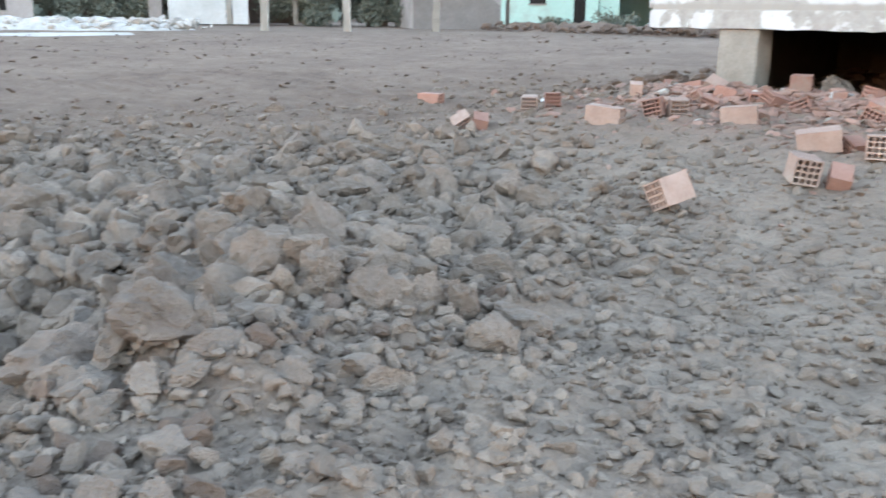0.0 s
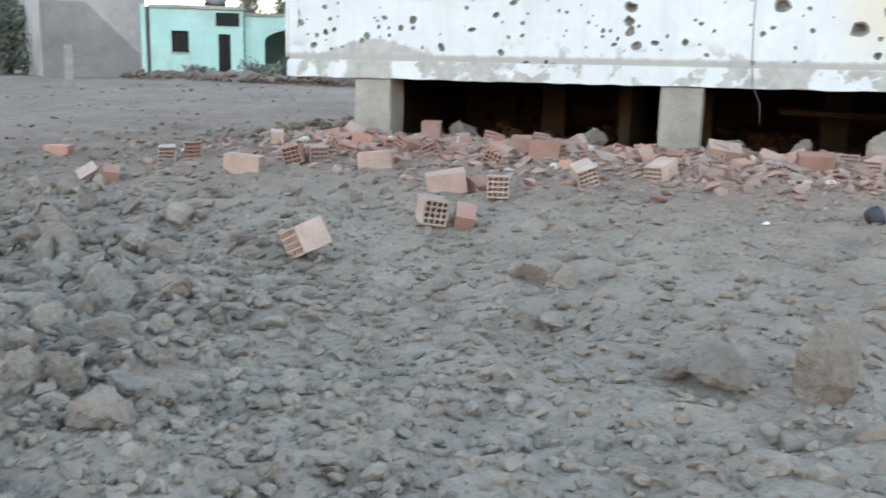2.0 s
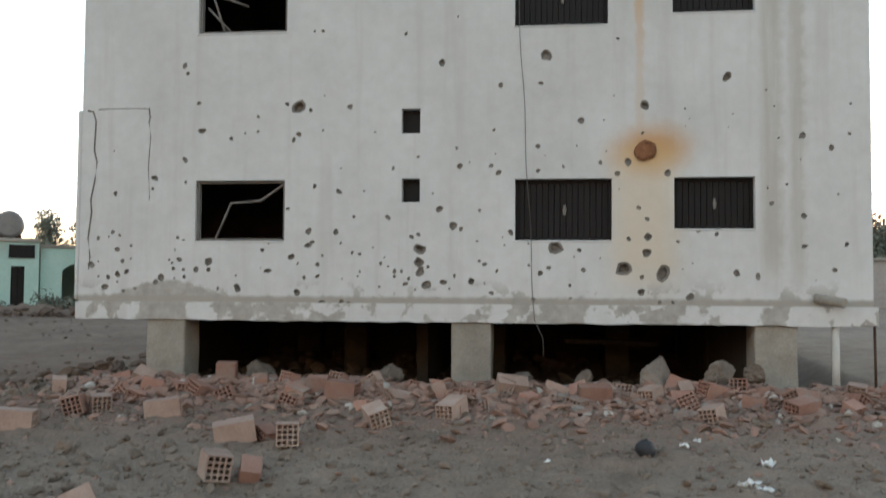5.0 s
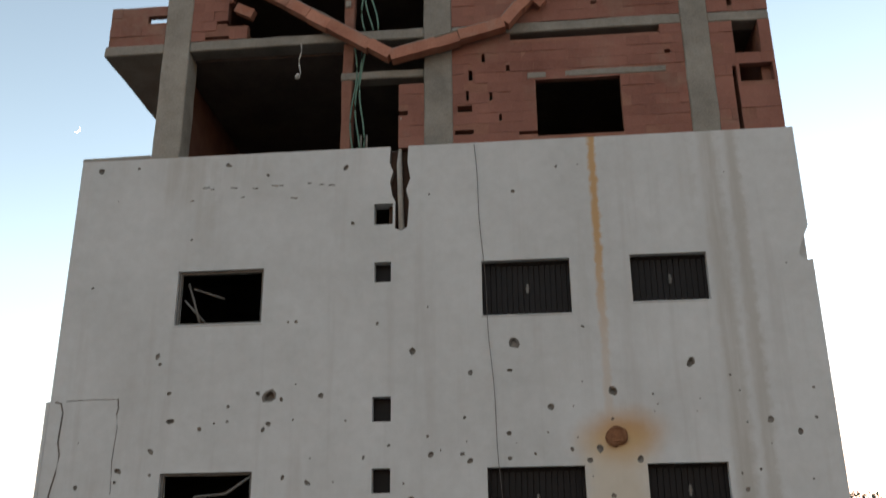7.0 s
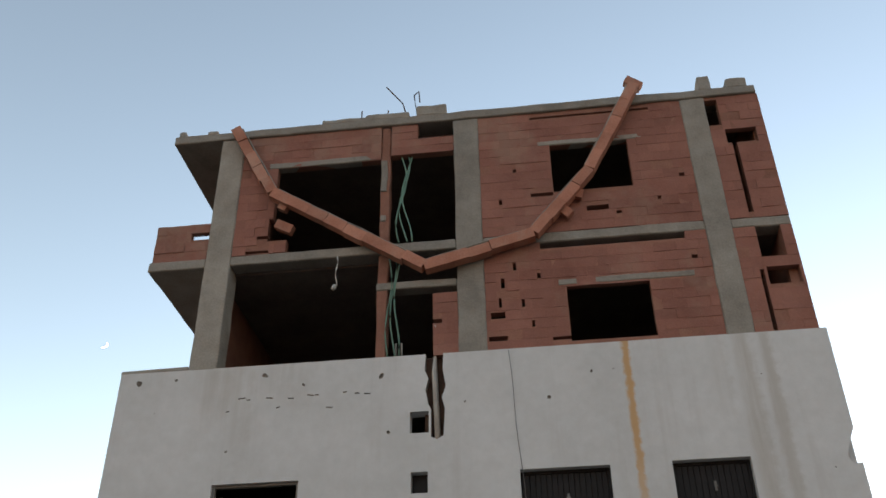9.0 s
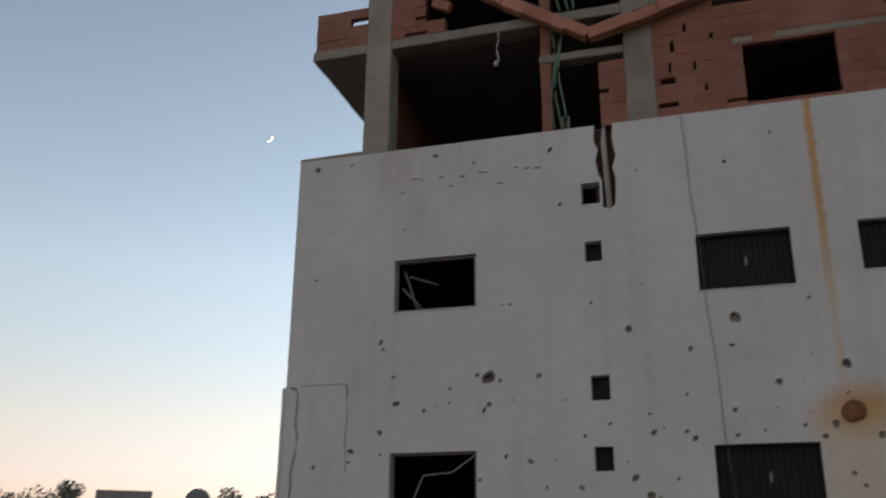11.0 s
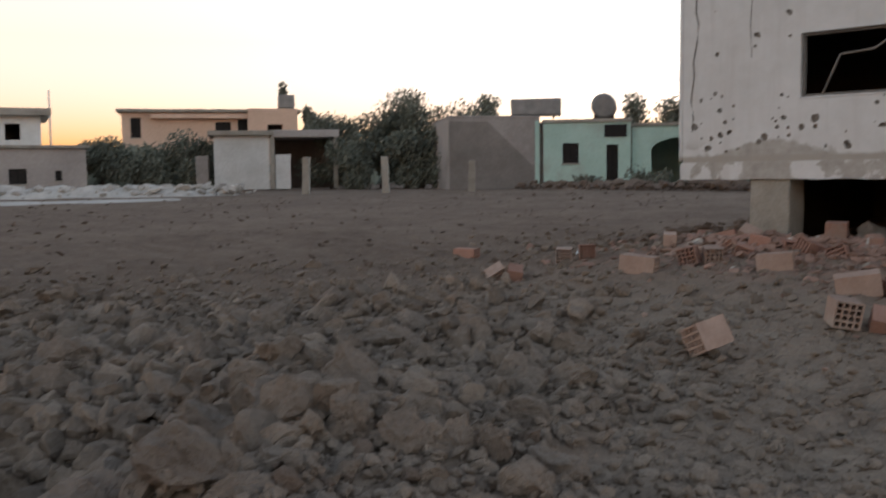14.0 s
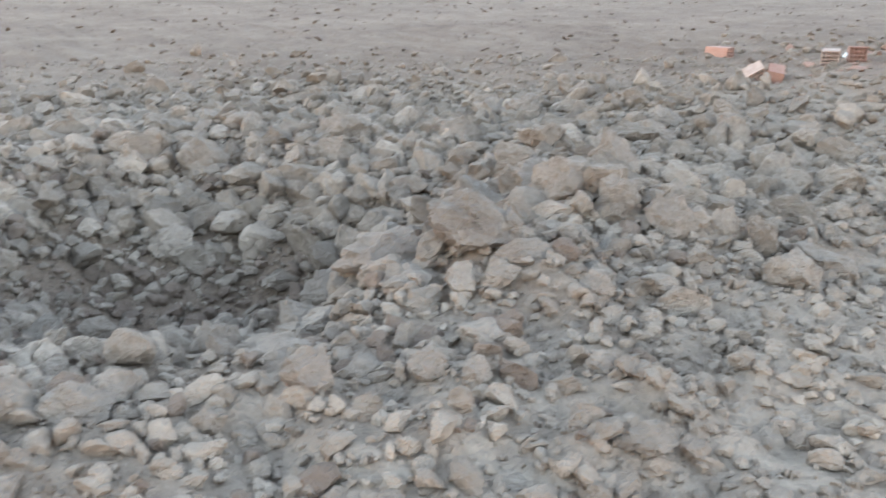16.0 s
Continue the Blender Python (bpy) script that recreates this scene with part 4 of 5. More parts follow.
# ---- clay blocks lying in front of the building ----
def hollow_block_bm(length, grid=4, size=0.228):
    """A clay block with a grid of square channels at both ends."""
    bm = bmesh.new()
    h = size / 2
    rib = 0.014
    cellw = (size - rib) / grid
    cuts = [-h]
    for k in range(grid):
        cuts += [-h + rib + k * cellw, -h + (k + 1) * cellw]
    cuts.append(h)
    for sgn in (-1, 1):
        x = sgn * length / 2
        deep = x - sgn * 0.12
        for i in range(len(cuts) - 1):
            for k in range(len(cuts) - 1):
                y0, y1, z0, z1 = cuts[i], cuts[i + 1], cuts[k], cuts[k + 1]
                q = [(y0, z0), (y1, z0), (y1, z1), (y0, z1)]
                if i % 2 and k % 2:
                    o = [bm.verts.new((x, *p)) for p in q]
                    d = [bm.verts.new((deep, *p)) for p in q]
                    for e in range(4):
                        bm.faces.new((o[e], o[(e + 1) % 4], d[(e + 1) % 4], d[e]))
                    bm.faces.new(d)
                else:
                    bm.faces.new([bm.verts.new((x, *p)) for p in q])
    for k in range(4):
        a, b = ((-h, -h), (h, -h), (h, h), (-h, h))[k], ((h, -h), (h, h), (-h, h), (-h, -h))[k]
        steps = 5
        for s in range(steps):
            x0, x1 = -length / 2 + length * s / steps, -length / 2 + length * (s + 1) / steps
            bm.faces.new([bm.verts.new(p) for p in ((x0, *a), (x1, *a), (x1, *b), (x0, *b))])
    bmesh.ops.remove_doubles(bm, verts=bm.verts[:], dist=0.0004)
    bmesh.ops.recalc_face_normals(bm, faces=bm.faces[:])
    for v in bm.verts:
        v.co += noise.noise_vector(v.co * 9 + Vector((length * 40, 0, 0))) * 0.004
    return bm


BLOCKS = {}
for key, length in (("half", 0.28), ("full", 0.42), ("short", 0.18)):
    for tone in ("dusty", "fallen"):
        BLOCKS[key, tone] = mesh_of("clay_block", hollow_block_bm(length), M[tone])


def lay_block(x, y, key, tone, rx, ry, rz, lift=0.11):
    ob = new("clay_block", BLOCKS[key, tone])
    ob.matrix_basis = pose(x, y, ground_z(x, y) + lift, rx, ry, rz)
    word = {"half": "half a", "full": "whole", "short": "broken"}[key]
    colour = "dusty pale" if tone == "dusty" else "red"
    return tagged(ob, f"{word} {colour} hollow clay block lying on the earth", "clay block", "clay blocks before the building")


for spec in ((-2.30, 6.0, "half", "dusty", 24, 12, 246, 0.15), (-1.70, 7.35, "half", "dusty", -8, 4, 303, 0.13), (-1.44, 7.5, "short", "fallen", 30, 10, 20, 0.06), (-1.44, 8.7, "half", "dusty", 0, -4, 285, 0.13),
             (-2.02, 8.75, "full", "dusty", 6, -10, 20, 0.12), (-1.72, 8.9, "short", "fallen", 20, 0, 50, 0.05), (-0.72, 9.75, "half", "dusty", 20, 15, 300, 0.12), (0.05, 10.55, "full", "dusty", 0, 12, 250, 0.11), (-4.56, 8.95, "full", "dusty", 0, 4, 12, 0.07),
             (3.12, 10.65, "half", "dusty", 10, 8, 240, 0.1), (-6.8, 10.7, "half", "dusty", 0, 3, 300, 0.1), (-6.5, 10.85, "short", "fallen", 0, 0, 310, 0.08), (-3.38, 10.1, "full", "dusty", 0, -6, 15, 0.08), (-5.6, 11.7, "short", "dusty", 10, 3, 30, 0.08),
             (-6.14, 8.25, "short", "dusty", 35, 25, 330, 0.1), (-5.92, 8.3, "short", "fallen", 20, 10, 40, 0.06), (-9.7, 11.9, "full", "fallen", 0, 0, 10, 0.06), (-4.45, 10.0, "half", "fallen", 15, 0, 285, 0.11), (-4.2, 10.15, "short", "dusty", 0, 10, 310, 0.1),
             (-1.95, 11.9, "half", "fallen", 10, 0, 5, 0.1), (-1.5, 11.45, "full", "fallen", 0, 5, 350, 0.1), (1.8, 11.7, "full", "fallen", 12, 0, 8, 0.1), (0.7, 12.15, "full", "dusty", 30, 8, 12, 0.12), (-3.5, 12.6, "half", "fallen", 5, 0, 10, 0.14)):
    lay_block(*spec)
brng = random.Random(21)
placed = []
while len(placed) < 58:
    x = brng.uniform(-6.6, 6.2) if brng.random() < 0.75 else brng.uniform(-3, 4.5)
    y = 12.55 - abs(brng.gauss(0, 0.75)) if x > -5.2 else 12.8 + brng.gauss(0, 0.9)
    if x < -4.9 and brng.random() < 0.72:
        continue
    if any(math.hypot(x - a, y - b) < 0.33 for a, b in placed) or (abs(x + 4.72) < 0.5 and y > 12.9) or y < 10.4:
        continue
    placed.append((x, y))
    lay_block(x, y, brng.choice(("half", "short", "full", "short")), "fallen" if brng.random() < 0.74 else "dusty", brng.uniform(-35, 35), brng.uniform(-30, 30), brng.uniform(0, 360), brng.uniform(-0.06, 0.07))


# ---- loose stones: one mesh each for what nobody could count ----
def scatter(name, material, label, count, place, size, seed, shapes=14, detail_points=12, sink=0.25, flat=0.65, detail=0):
    rng = random.Random(seed)
    base = []
    for k in range(shapes):
        bm = clod_bm(seed * 31 + k, flat, 3, 9) if detail else rock_bm(seed * 31 + k, flat, detail_points)
        pair = []
        for worn in (False, True):
            if worn and not detail:
                bm.free()
                bm = clod_bm(seed * 53 + k, flat)
            bmesh.ops.triangulate(bm, faces=bm.faces[:])
            bm.verts.index_update()
            pair.append((np.array([v.co[:] for v in bm.verts]), np.array([[v.index for v in f.verts] for f in bm.faces])))
        base.append(pair)
        bm.free()
    vs, fs, n = [], [], 0
    for _ in range(count):
        spot = place(rng)
        if spot is None:
            continue
        x, y = spot
        s = size(rng, x, y)
        v, f = base[rng.randrange(shapes)][s > 0.055]
        rot = np.array(Euler((rng.uniform(-0.6, 0.6), rng.uniform(-0.6, 0.6), rng.uniform(0, 6.28))).to_matrix())
        w = (v * np.array((s, s * rng.uniform(0.7, 1.2), s))) @ rot.T + np.array((x, y, ground_z(x, y) + s * sink * flat))
        vs.append(w)
        fs.append(f + n)
        n += len(w)
    me = bpy.data.meshes.new(name)
    me.from_pydata(np.concatenate(vs).tolist(), [], np.concatenate(fs).tolist())
    me.materials.append(material)
    return tagged(new(name, me), label, "stones", kind="stuff")


def near_crater(rng):
    a, r = rng.uniform(0, 6.283), abs(rng.gauss(2.2, 1.3))
    r *= 1 + 0.55 * max(0.0, 0.6 * math.sin(a) - 0.8 * math.cos(a))
    x, y = FIELD[0] + r * 1.15 * math.cos(a), FIELD[1] + r * math.sin(a)
    # the floor and the back slope of the pit are mostly bare soil
    return None if rng.random() < 0.72 * sstep(1.5, 0.8, crater_dist(x, y)) else (x, y)


def crater_apron(rng):
    x, y = FIELD[0] + rng.gauss(0.9, 2.8), FIELD[1] + rng.gauss(0.3, 2.6)
    return None if math.hypot(x - 0.95, y + 0.6) < 0.75 else (x, y)


def field(rng):
    d, a = 1.0 + 15 * rng.random() ** 1.3, rng.uniform(radians(-50), radians(100))
    if rng.random() < 0.2:
        a = rng.uniform(radians(100), radians(310))
    x, y = 0.9 - d * math.sin(a), -0.7 + d * math.cos(a)
    return None if y > 12.9 else (x, y)


def wall_foot(rng):
    return rng.uniform(-5.7, 6.3), 12.7 - abs(rng.gauss(0, 1.1)) + (rng.uniform(0, 1.2) if rng.random() < 0.25 else 0)


scatter("crater_stones", M["crater"], "dense broken grey-brown stones round the crater", 20000, near_crater, lambda r, x, y: (0.02 + 0.13 * r.random() ** 2.8) * (0.4 + 0.6 * sstep(-1.0, -2.6, x)), 1, sink=0.32)
scatter("crater_rocks", M["crater"], "hundreds of angular grey-brown rocks heaped round the crater", 1900, near_crater, lambda r, x, y: (0.11 + 0.19 * r.random() ** 2.2) * (0.38 + 0.62 * sstep(-1.5, -2.9, x)), 14, shapes=18, detail_points=11, sink=0.3, flat=0.75, detail=1)
scatter("field_slabs", M["stones"], "flat slabs of dried mud and stone on the earth", 420, field, lambda r, x, y: 0.06 + 0.12 * r.random() ** 2.2, 15, flat=0.5)
scatter("crater_clods", M["soil"], "dark brown clods of turned soil in the crater", 1500, lambda r: (CRATER[0] + r.gauss(0, 1.3), CRATER[1] + r.gauss(0, 1.2)), lambda r, x, y: 0.03 + 0.13 * r.random() ** 2, 2)
scatter("apron_stones", M["stones"], "scattered small grey stones thrown from the crater", 12000, crater_apron, lambda r, x, y: 0.018 + 0.07 * r.random() ** 2.5, 3)
scatter("field_stones", M["stones"], "small stones and gravel strewn over the earth", 19000, field, lambda r, x, y: 0.018 + 0.06 * r.random() ** 3 + (0.06 if r.random() < 0.02 else 0), 4)
scatter("field_clods", M["clods"], "low clods of dry brown soil", 11500, field, lambda r, x, y: 0.025 + 0.13 * r.random() ** 2.8, 5, flat=0.55, sink=0.12)


def far_field(rng):
    d, a = rng.uniform(14, 36), rng.uniform(radians(25), radians(85))
    return 0.9 - d * math.sin(a), -0.7 + d * math.cos(a)


scatter("far_clods", M["soil"], "clods and stones on the open ground before the houses", 2200, far_field, lambda r, x, y: 0.03 + 0.13 * r.random() ** 3.5, 16, flat=0.45, sink=0.08)
scatter("brick_shards", M["shards"], "red clay-block shards heaped along the wall", 6500, wall_foot, lambda r, x, y: 0.03 + 0.2 * r.random() ** 2, 6, flat=0.4, detail_points=9)
scatter("brick_crumbs", M["shards"], "red brick crumbs strewn before the building", 1600, lambda r: (r.uniform(-6, 5), 12 - abs(r.gauss(0, 2.0))), lambda r, x, y: 0.02 + 0.07 * r.random() ** 2, 7, flat=0.4)
scatter("plaster_rubble", M["chips"], "pale plaster and concrete rubble along the wall", 420, wall_foot, lambda r, x, y: 0.03 + 0.16 * r.random() ** 3, 8)

scatter("side_rubble", M["stones"], "dark earth and rubble banked up beside the building", 500, lambda r: (-5.2 - abs(r.gauss(0, 2.6)), 14.2 + r.gauss(0, 1.3)), lambda r, x, y: 0.04 + 0.16 * r.random() ** 2.4, 17)
scatter("side_shards", M["shards"], "red clay shards beside the building", 110, lambda r: (-5.2 - abs(r.gauss(0, 1.6)), 13.4 + r.gauss(0, 1.0)), lambda r, x, y: 0.05 + 0.2 * r.random() ** 2.2, 18, flat=0.5)

# ---- single rocks ----
ROCKS = [mesh_of("rock", clod_bm(100 + k, 0.6 + 0.3 * random.Random(k).random(), 4, 8 + k % 5), M["rock"]) for k in range(14)]
rrng = random.Random(23)


def lay_rock(x, y, s, k=None, lift=0.2, label="angular dusty grey-brown rock by the crater", group="crater rocks"):
    ob = new("rock", ROCKS[rrng.randrange(14) if k is None else k])
    ob.matrix_basis = pose(x, y, ground_z(x, y) + s * lift, rrng.uniform(-45, 45), rrng.uniform(-45, 45), rrng.uniform(0, 360)) @ Matrix.Diagonal((s * rrng.uniform(0.9, 1.25), s, s * rrng.uniform(0.75, 1.1), 1))
    return tagged(ob, label, "rock", group)


def lay_boulder(x, y, w, h, label, group, lift=0.26):
    ob = new("rock", ROCKS[rrng.randrange(14)])
    turn = math.degrees(math.atan2(y + 1.0, x - 0.9)) + 90 + rrng.uniform(-25, 25)
    ob.matrix_basis = pose(x, y, ground_z(x, y) + h * lift, rrng.uniform(-10, 10), rrng.uniform(-10, 10), turn) @ Matrix.Diagonal((w * 0.9, w * rrng.uniform(0.75, 0.95), h * 1.5, 1))
    return tagged(ob, label, "rock", group)


# the boulders on the rim, as x, y, width, height, and the smaller stones before them
BOULDERS = [(-2.15, 1.25, 0.40, 0.23), (-2.5, 0.99, 0.50, 0.20), (-2.7, 1.5, 0.26, 0.17), (-2.58, 2.12, 0.41, 0.28), (-2.92, 2.81, 0.31, 0.38), (-2.28, 2.17, 0.27, 0.27), (-2.11, 1.65, 0.31, 0.17), (-1.97, 2.25, 0.26, 0.17), (-1.83, 2.47, 0.17, 0.16), (-1.71, 2.55, 0.21, 0.24), (-1.51, 2.75, 0.39, 0.17), (-1.36, 2.37, 0.29, 0.21), (-2.83, 3.15, 0.39, 0.16), (-3.86, 1.38, 0.34, 0.22), (-4.97, 2.05, 0.35, 0.21), (-4.73, 2.99, 0.35, 0.22), (-4.07, 3.22, 0.37, 0.20), (-4.57, 4.9, 0.40, 0.20), (-1.92, 0.19, 0.31, 0.13), (-2.15, 0.92, 0.30, 0.12), (-1.9, 0.77, 0.13, 0.10), (-1.89, 0.97, 0.16, 0.14), (-1.51, 0.12, 0.18, 0.15), (-1.6, 0.36, 0.22, 0.12)]
LOOSE = [(-1.51, 0.82, 0.23, 0.10), (-1.67, 1.49, 0.22, 0.12), (-1.88, 1.27, 0.23, 0.11), (-1.5, 1.67, 0.17, 0.11), (-1.42, 1.69, 0.22, 0.13), (-1.38, 0.47, 0.14, 0.10), (-1.28, 0.59, 0.12, 0.09), (-1.54, -0.21, 0.11, 0.11), (-2.2, 0.05, 0.20, 0.22), (-1.89, -0.38, 0.17, 0.10), (-1.82, -0.5, 0.21, 0.12), (-1.91, -0.68, 0.18, 0.14), (-0.9, 1.44, 0.12, 0.10), (-0.6, 1.35, 0.12, 0.09), (-0.74, 0.8, 0.21, 0.11), (-1.56, 1.37, 0.16, 0.11), (-3.99, -0.24, 0.41, 0.22), (-3.93, 0.14, 0.32, 0.19), (-4.86, 0.75, 0.30, 0.19), (-7.46, 2.22, 0.50, 0.22)]
FAR_SIDE = [(-3.5, 0.25, 0.6, 0.34), (-5.4, 2.3, 0.4, 0.26), (-5.6, 1.3, 0.36, 0.24), (-6.4, 1.9, 0.34, 0.2), (-5.9, 3.2, 0.36, 0.22), (-3.6, 3.9, 0.3, 0.18), (-3.3, 2.5, 0.34, 0.24), (-3.2, 2.0, 0.36, 0.26), (-3.5, 1.75, 0.3, 0.2), (-2.0, 3.2, 0.26, 0.16)]
for x, y, w, h in BOULDERS + LOOSE + FAR_SIDE:
    lay_boulder(x, y, w, h, "large angular dusty boulder on the crater's rim" if w > 0.29 else "angular dusty grey-brown rock by the crater", "crater rocks")
LONE = [(1.43, 4.2, .34, .40), (0.93, 4.28, .36, .24), (0.7, 4.35, .22, .13), (-0.36, 6.05, .36, .26), (-0.2, 5.95, .2, .22), (-0.58, 6.1, .2, .13), (-0.1, 5.0, .24, .1), (-0.3, 5.1, .2, .09), (1.9, 6.2, .18, .1), (2.3, 5.6, .16, .1)]
for x, y, w, h in LONE:
    lay_boulder(x, y, w, h, "dusty grey rock lying alone on the earth", "rocks in the open", 0.36)
spots = []
while len(spots) < 290:
    a, r = rrng.uniform(0, 6.283), rrng.gauss(2.35, 1.0)
    r *= 1 + 0.5 * max(0.0, 0.6 * math.sin(a) - 0.8 * math.cos(a))
    x, y = FIELD[0] + r * 1.1 * math.cos(a), FIELD[1] + r * math.sin(a)
    if r < 0.5 or math.hypot(x - 0.9, y + 0.8) < 2.2 or crater_dist(x, y) < 1.15 or any(math.hypot(x - u, y - w) < 0.2 for u, w in spots):
        continue
    spots.append((x, y))
    lay_rock(x, y, (0.14 + 0.22 * rrng.random() ** 2) * (0.45 + 0.55 * sstep(-1.4, -2.8, x)))
for x, y, s in ((-3.3, 13.6, .5), (0.75, 13.2, .42), (2.75, 12.95, .6), (3.6, 12.95, .5), (4.1, 12.9, .4), (-1.2, 13.3, .4), (1.7, 12.9, .3)):
    lay_rock(x, y, s, lift=0.3, label="pale lump of broken concrete at the foot of the pillars", group="concrete lumps")

# ---- litter ----
ball = bmesh.new()
bmesh.ops.create_icosphere(ball, subdivisions=3, radius=0.13)
for v in ball.verts:
    v.co += v.co.normalized() * 0.02 * noise.noise(v.co * 9)
    v.co.z *= 0.93
    if v.co.z > 0.12:
        v.co.z -= 0.015
for f in ball.faces:
    f.smooth = True
add_tube(ball, ((0, 0, 0.1), (-0.005, 0, 0.125), (-0.006, 0, 0.132)), [0.03, 0.022, 0.018], 10)
bo = new("ball", mesh_of("ball", ball, M["rubber"]))
bo.matrix_basis = pose(2.15, 8.7, ground_z(2.15, 8.7) + 0.085, 10, 5, 0) @ Matrix.Scale(0.76, 4)
tagged(bo, "dusty black rubber ball lying on the earth", "ball")
lrng = random.Random(4)
for x, y, s in ((3.24, 8.4, .2), (2.9, 7.62, .18), (3.05, 7.7, .14), (1.2, 8.4, .06), (2.59, 9.2, .09), (2.75, 9.4, .08), (2.8, 6.2, .09), (-7.6, 12.4, .2)):
    bm = bmesh.new()
    bmesh.ops.create_grid(bm, x_segments=7, y_segments=5, size=0.5)
    off = Vector((x * 7, y * 5, 0))
    for v in bm.verts:
        v.co = Vector((v.co.x * s, v.co.y * s * 0.6, s * (0.12 + 0.4 * noise.noise(v.co * 3 + off)))) + noise.noise_vector(v.co * 4 + off) * s * 0.15
    top = bmesh.ops.solidify(bm, geom=bm.faces[:], thickness=0.006)
    ob = new("plastic_scrap", mesh_of("plastic_scrap", bm, M["paper"]))
    ob.matrix_basis = pose(x, y, ground_z(x, y) + 0.02, 0, 0, lrng.uniform(0, 360))
    tagged(ob, "crumpled dirty white plastic scrap on the earth", "litter", "litter before the building")


# ---- the edge of the village ----
def row_house(name, left, right, depth, z0, z1, material, label, openings=(), roof=0.15, over=0.0, group=""):
    """A house front from its left to its right corner on the plan; openings in metres along the front and above z0."""
    (xa, ya), (xb, yb) = left, right
    w = math.hypot(xb - xa, yb - ya)
    h = thing(name, (xa, ya, z0), label, "house", group, rz=math.degrees(math.atan2(yb - ya, xb - xa)))
    hh = z1 - z0
    ops = [(a, b, c, d) for a, b, c, d, *_ in openings]
    part("front_wall", panel(0, w, 0, hh, 0, 0.2, ops), material, h)
    part("side_wall", box(0, 0.2, 0.2, depth, 0, hh), material, h)
    part("side_wall", box(w - 0.2, w, 0.2, depth, 0, hh), material, h)
    part("back_wall", box(0.2, w - 0.2, depth - 0.2, depth, 0, hh), material, h)
    if roof:
        part("roof", rough_box(-over, w + over, -over - 0.02, depth + over, hh, hh + roof, 1.0, 0.02), M["concrete"] if over else material, h, "flat concrete roof")
    for a, b, c, d, *what in openings:
        if what and what[0] == "void":
            continue
        f = bmesh.new()
        for q in ((a, a + 0.06, c, d), (b - 0.06, b, c, d), (a + 0.06, b - 0.06, d - 0.06, d), (a + 0.06, b - 0.06, c, c + 0.05)):
            add_box(f, q[0], q[1], 0.06, 0.12, q[2], q[3])
        add_box(f, (a + b) / 2 - 0.025, (a + b) / 2 + 0.025, 0.07, 0.11, c + 0.05, d - 0.06)
        win = part("door" if c < 0.4 else "window", f, M["shutter"], h)
        # near-black sheet behind each frame stands for the unlit room
        part("panel" if c < 0.4 else "pane", box(a + 0.06, b - 0.06, 0.125, 0.14, c + 0.05, d - 0.06), M["dark"], win)
        if c >= 0.4:
            part("sill", box(a - 0.06, b + 0.06, -0.05, 0.05, c - 0.07, c), M["concrete"], win)
    return h


green = row_house("green_house", (-25.0, 36.0), (-21.5, 38.2), 7, 0.55, 3.98, M["green"], "small flat-roofed mint-green house with peeling paint",
                  [(0.92, 1.68, 1.5, 2.45), (3.0, 3.55, 0.25, 2.35)], 0.16, 0.06)
part("side_wall", box(-0.4, 0.0, 0.35, 2.5, 0, 3.5), M["grey"], green)
part("sign_panel", box(2.9, 3.95, -0.05, -0.003, 2.72, 3.3), M["shutter"], green, "dark blank panel over the door")
part("door_step", box(2.3, 4.2, -1.6, -0.02, -0.2, 0.25), M["concrete"], green)
porch = row_house("green_porch", (-21.6, 38.5), (-17.6, 40.54), 5, 0.6, 3.75, M["green"], "mint-green porch with a wide dark arch beside the house", [(0.9, 3.9, 0.0, 2.6, "void")], 0.15, 0.05)
arch = bmesh.new()
pts = [(0.9 + 1.5 - 1.5 * math.cos(math.pi * k / 16), 2.0 + 0.6 * math.sin(math.pi * k / 16)) for k in range(17)]
for (xa, za), (xb, zb) in zip(pts, pts[1:]):
    lo = [arch.verts.new(p) for p in ((xa, 0.02, za), (xb, 0.02, zb), (xb, 0.02, 2.62), (xa, 0.02, 2.62))]
    hi = [arch.verts.new(p) for p in ((xa, 0.18, za), (xb, 0.18, zb), (xb, 0.18, 2.62), (xa, 0.18, 2.62))]
    arch.faces.new(lo)
    arch.faces.new(hi[::-1])
    arch.faces.new((lo[1], lo[0], hi[0], hi[1]))
part("arch", arch, M["green"], porch)

grey = row_house("grey_house", (-28.0, 32.5), (-25.15, 35.9), 6, 0.5, 4.25, M["grey"], "windowless grey cement house wall, darker below a slanting edge", [], 0.1)
# thin darker layer over the wall below a slanting edge
stain = bmesh.new()
outline = ((0.02, 0.02), (4.16, 0.02), (4.16, 1.4), (3.2, 2.3), (1.9, 3.55), (0.02, 3.6))
front_edge = [stain.verts.new((x, -0.012, z)) for x, z in outline]
back_edge = [stain.verts.new((x, -0.002, z)) for x, z in outline]
stain.faces.new(front_edge)
for k in range(6):
    stain.faces.new((front_edge[k], back_edge[k], back_edge[(k + 1) % 6], front_edge[(k + 1) % 6]))
bmesh.ops.recalc_face_normals(stain, faces=stain.faces[:])
part("cement_coat", stain, M["darker_grey"], grey, "darker grey layer with a slanting upper edge")
part("corner_strip", box(4.2, 4.42, -0.03, -0.002, 0, 3.6), M["green"], grey)
white = row_house("low_white_house", (-40.2, 27.7), (-38.5, 30.0), 4, 0.9, 3.75, M["white"], "low white shed front under a grey slab roof", [], 0.0)
part("roof", rough_box(-0.3, 3.1, -0.35, 4.2, 2.85, 3.1, 0.6, 0.03), M["concrete"], white, "grey concrete slab roof")
canopy = thing("canopy", (-38.45, 30.1, 0.9), "grey concrete canopy over a dark yard beside the shed", "canopy", rz=51)
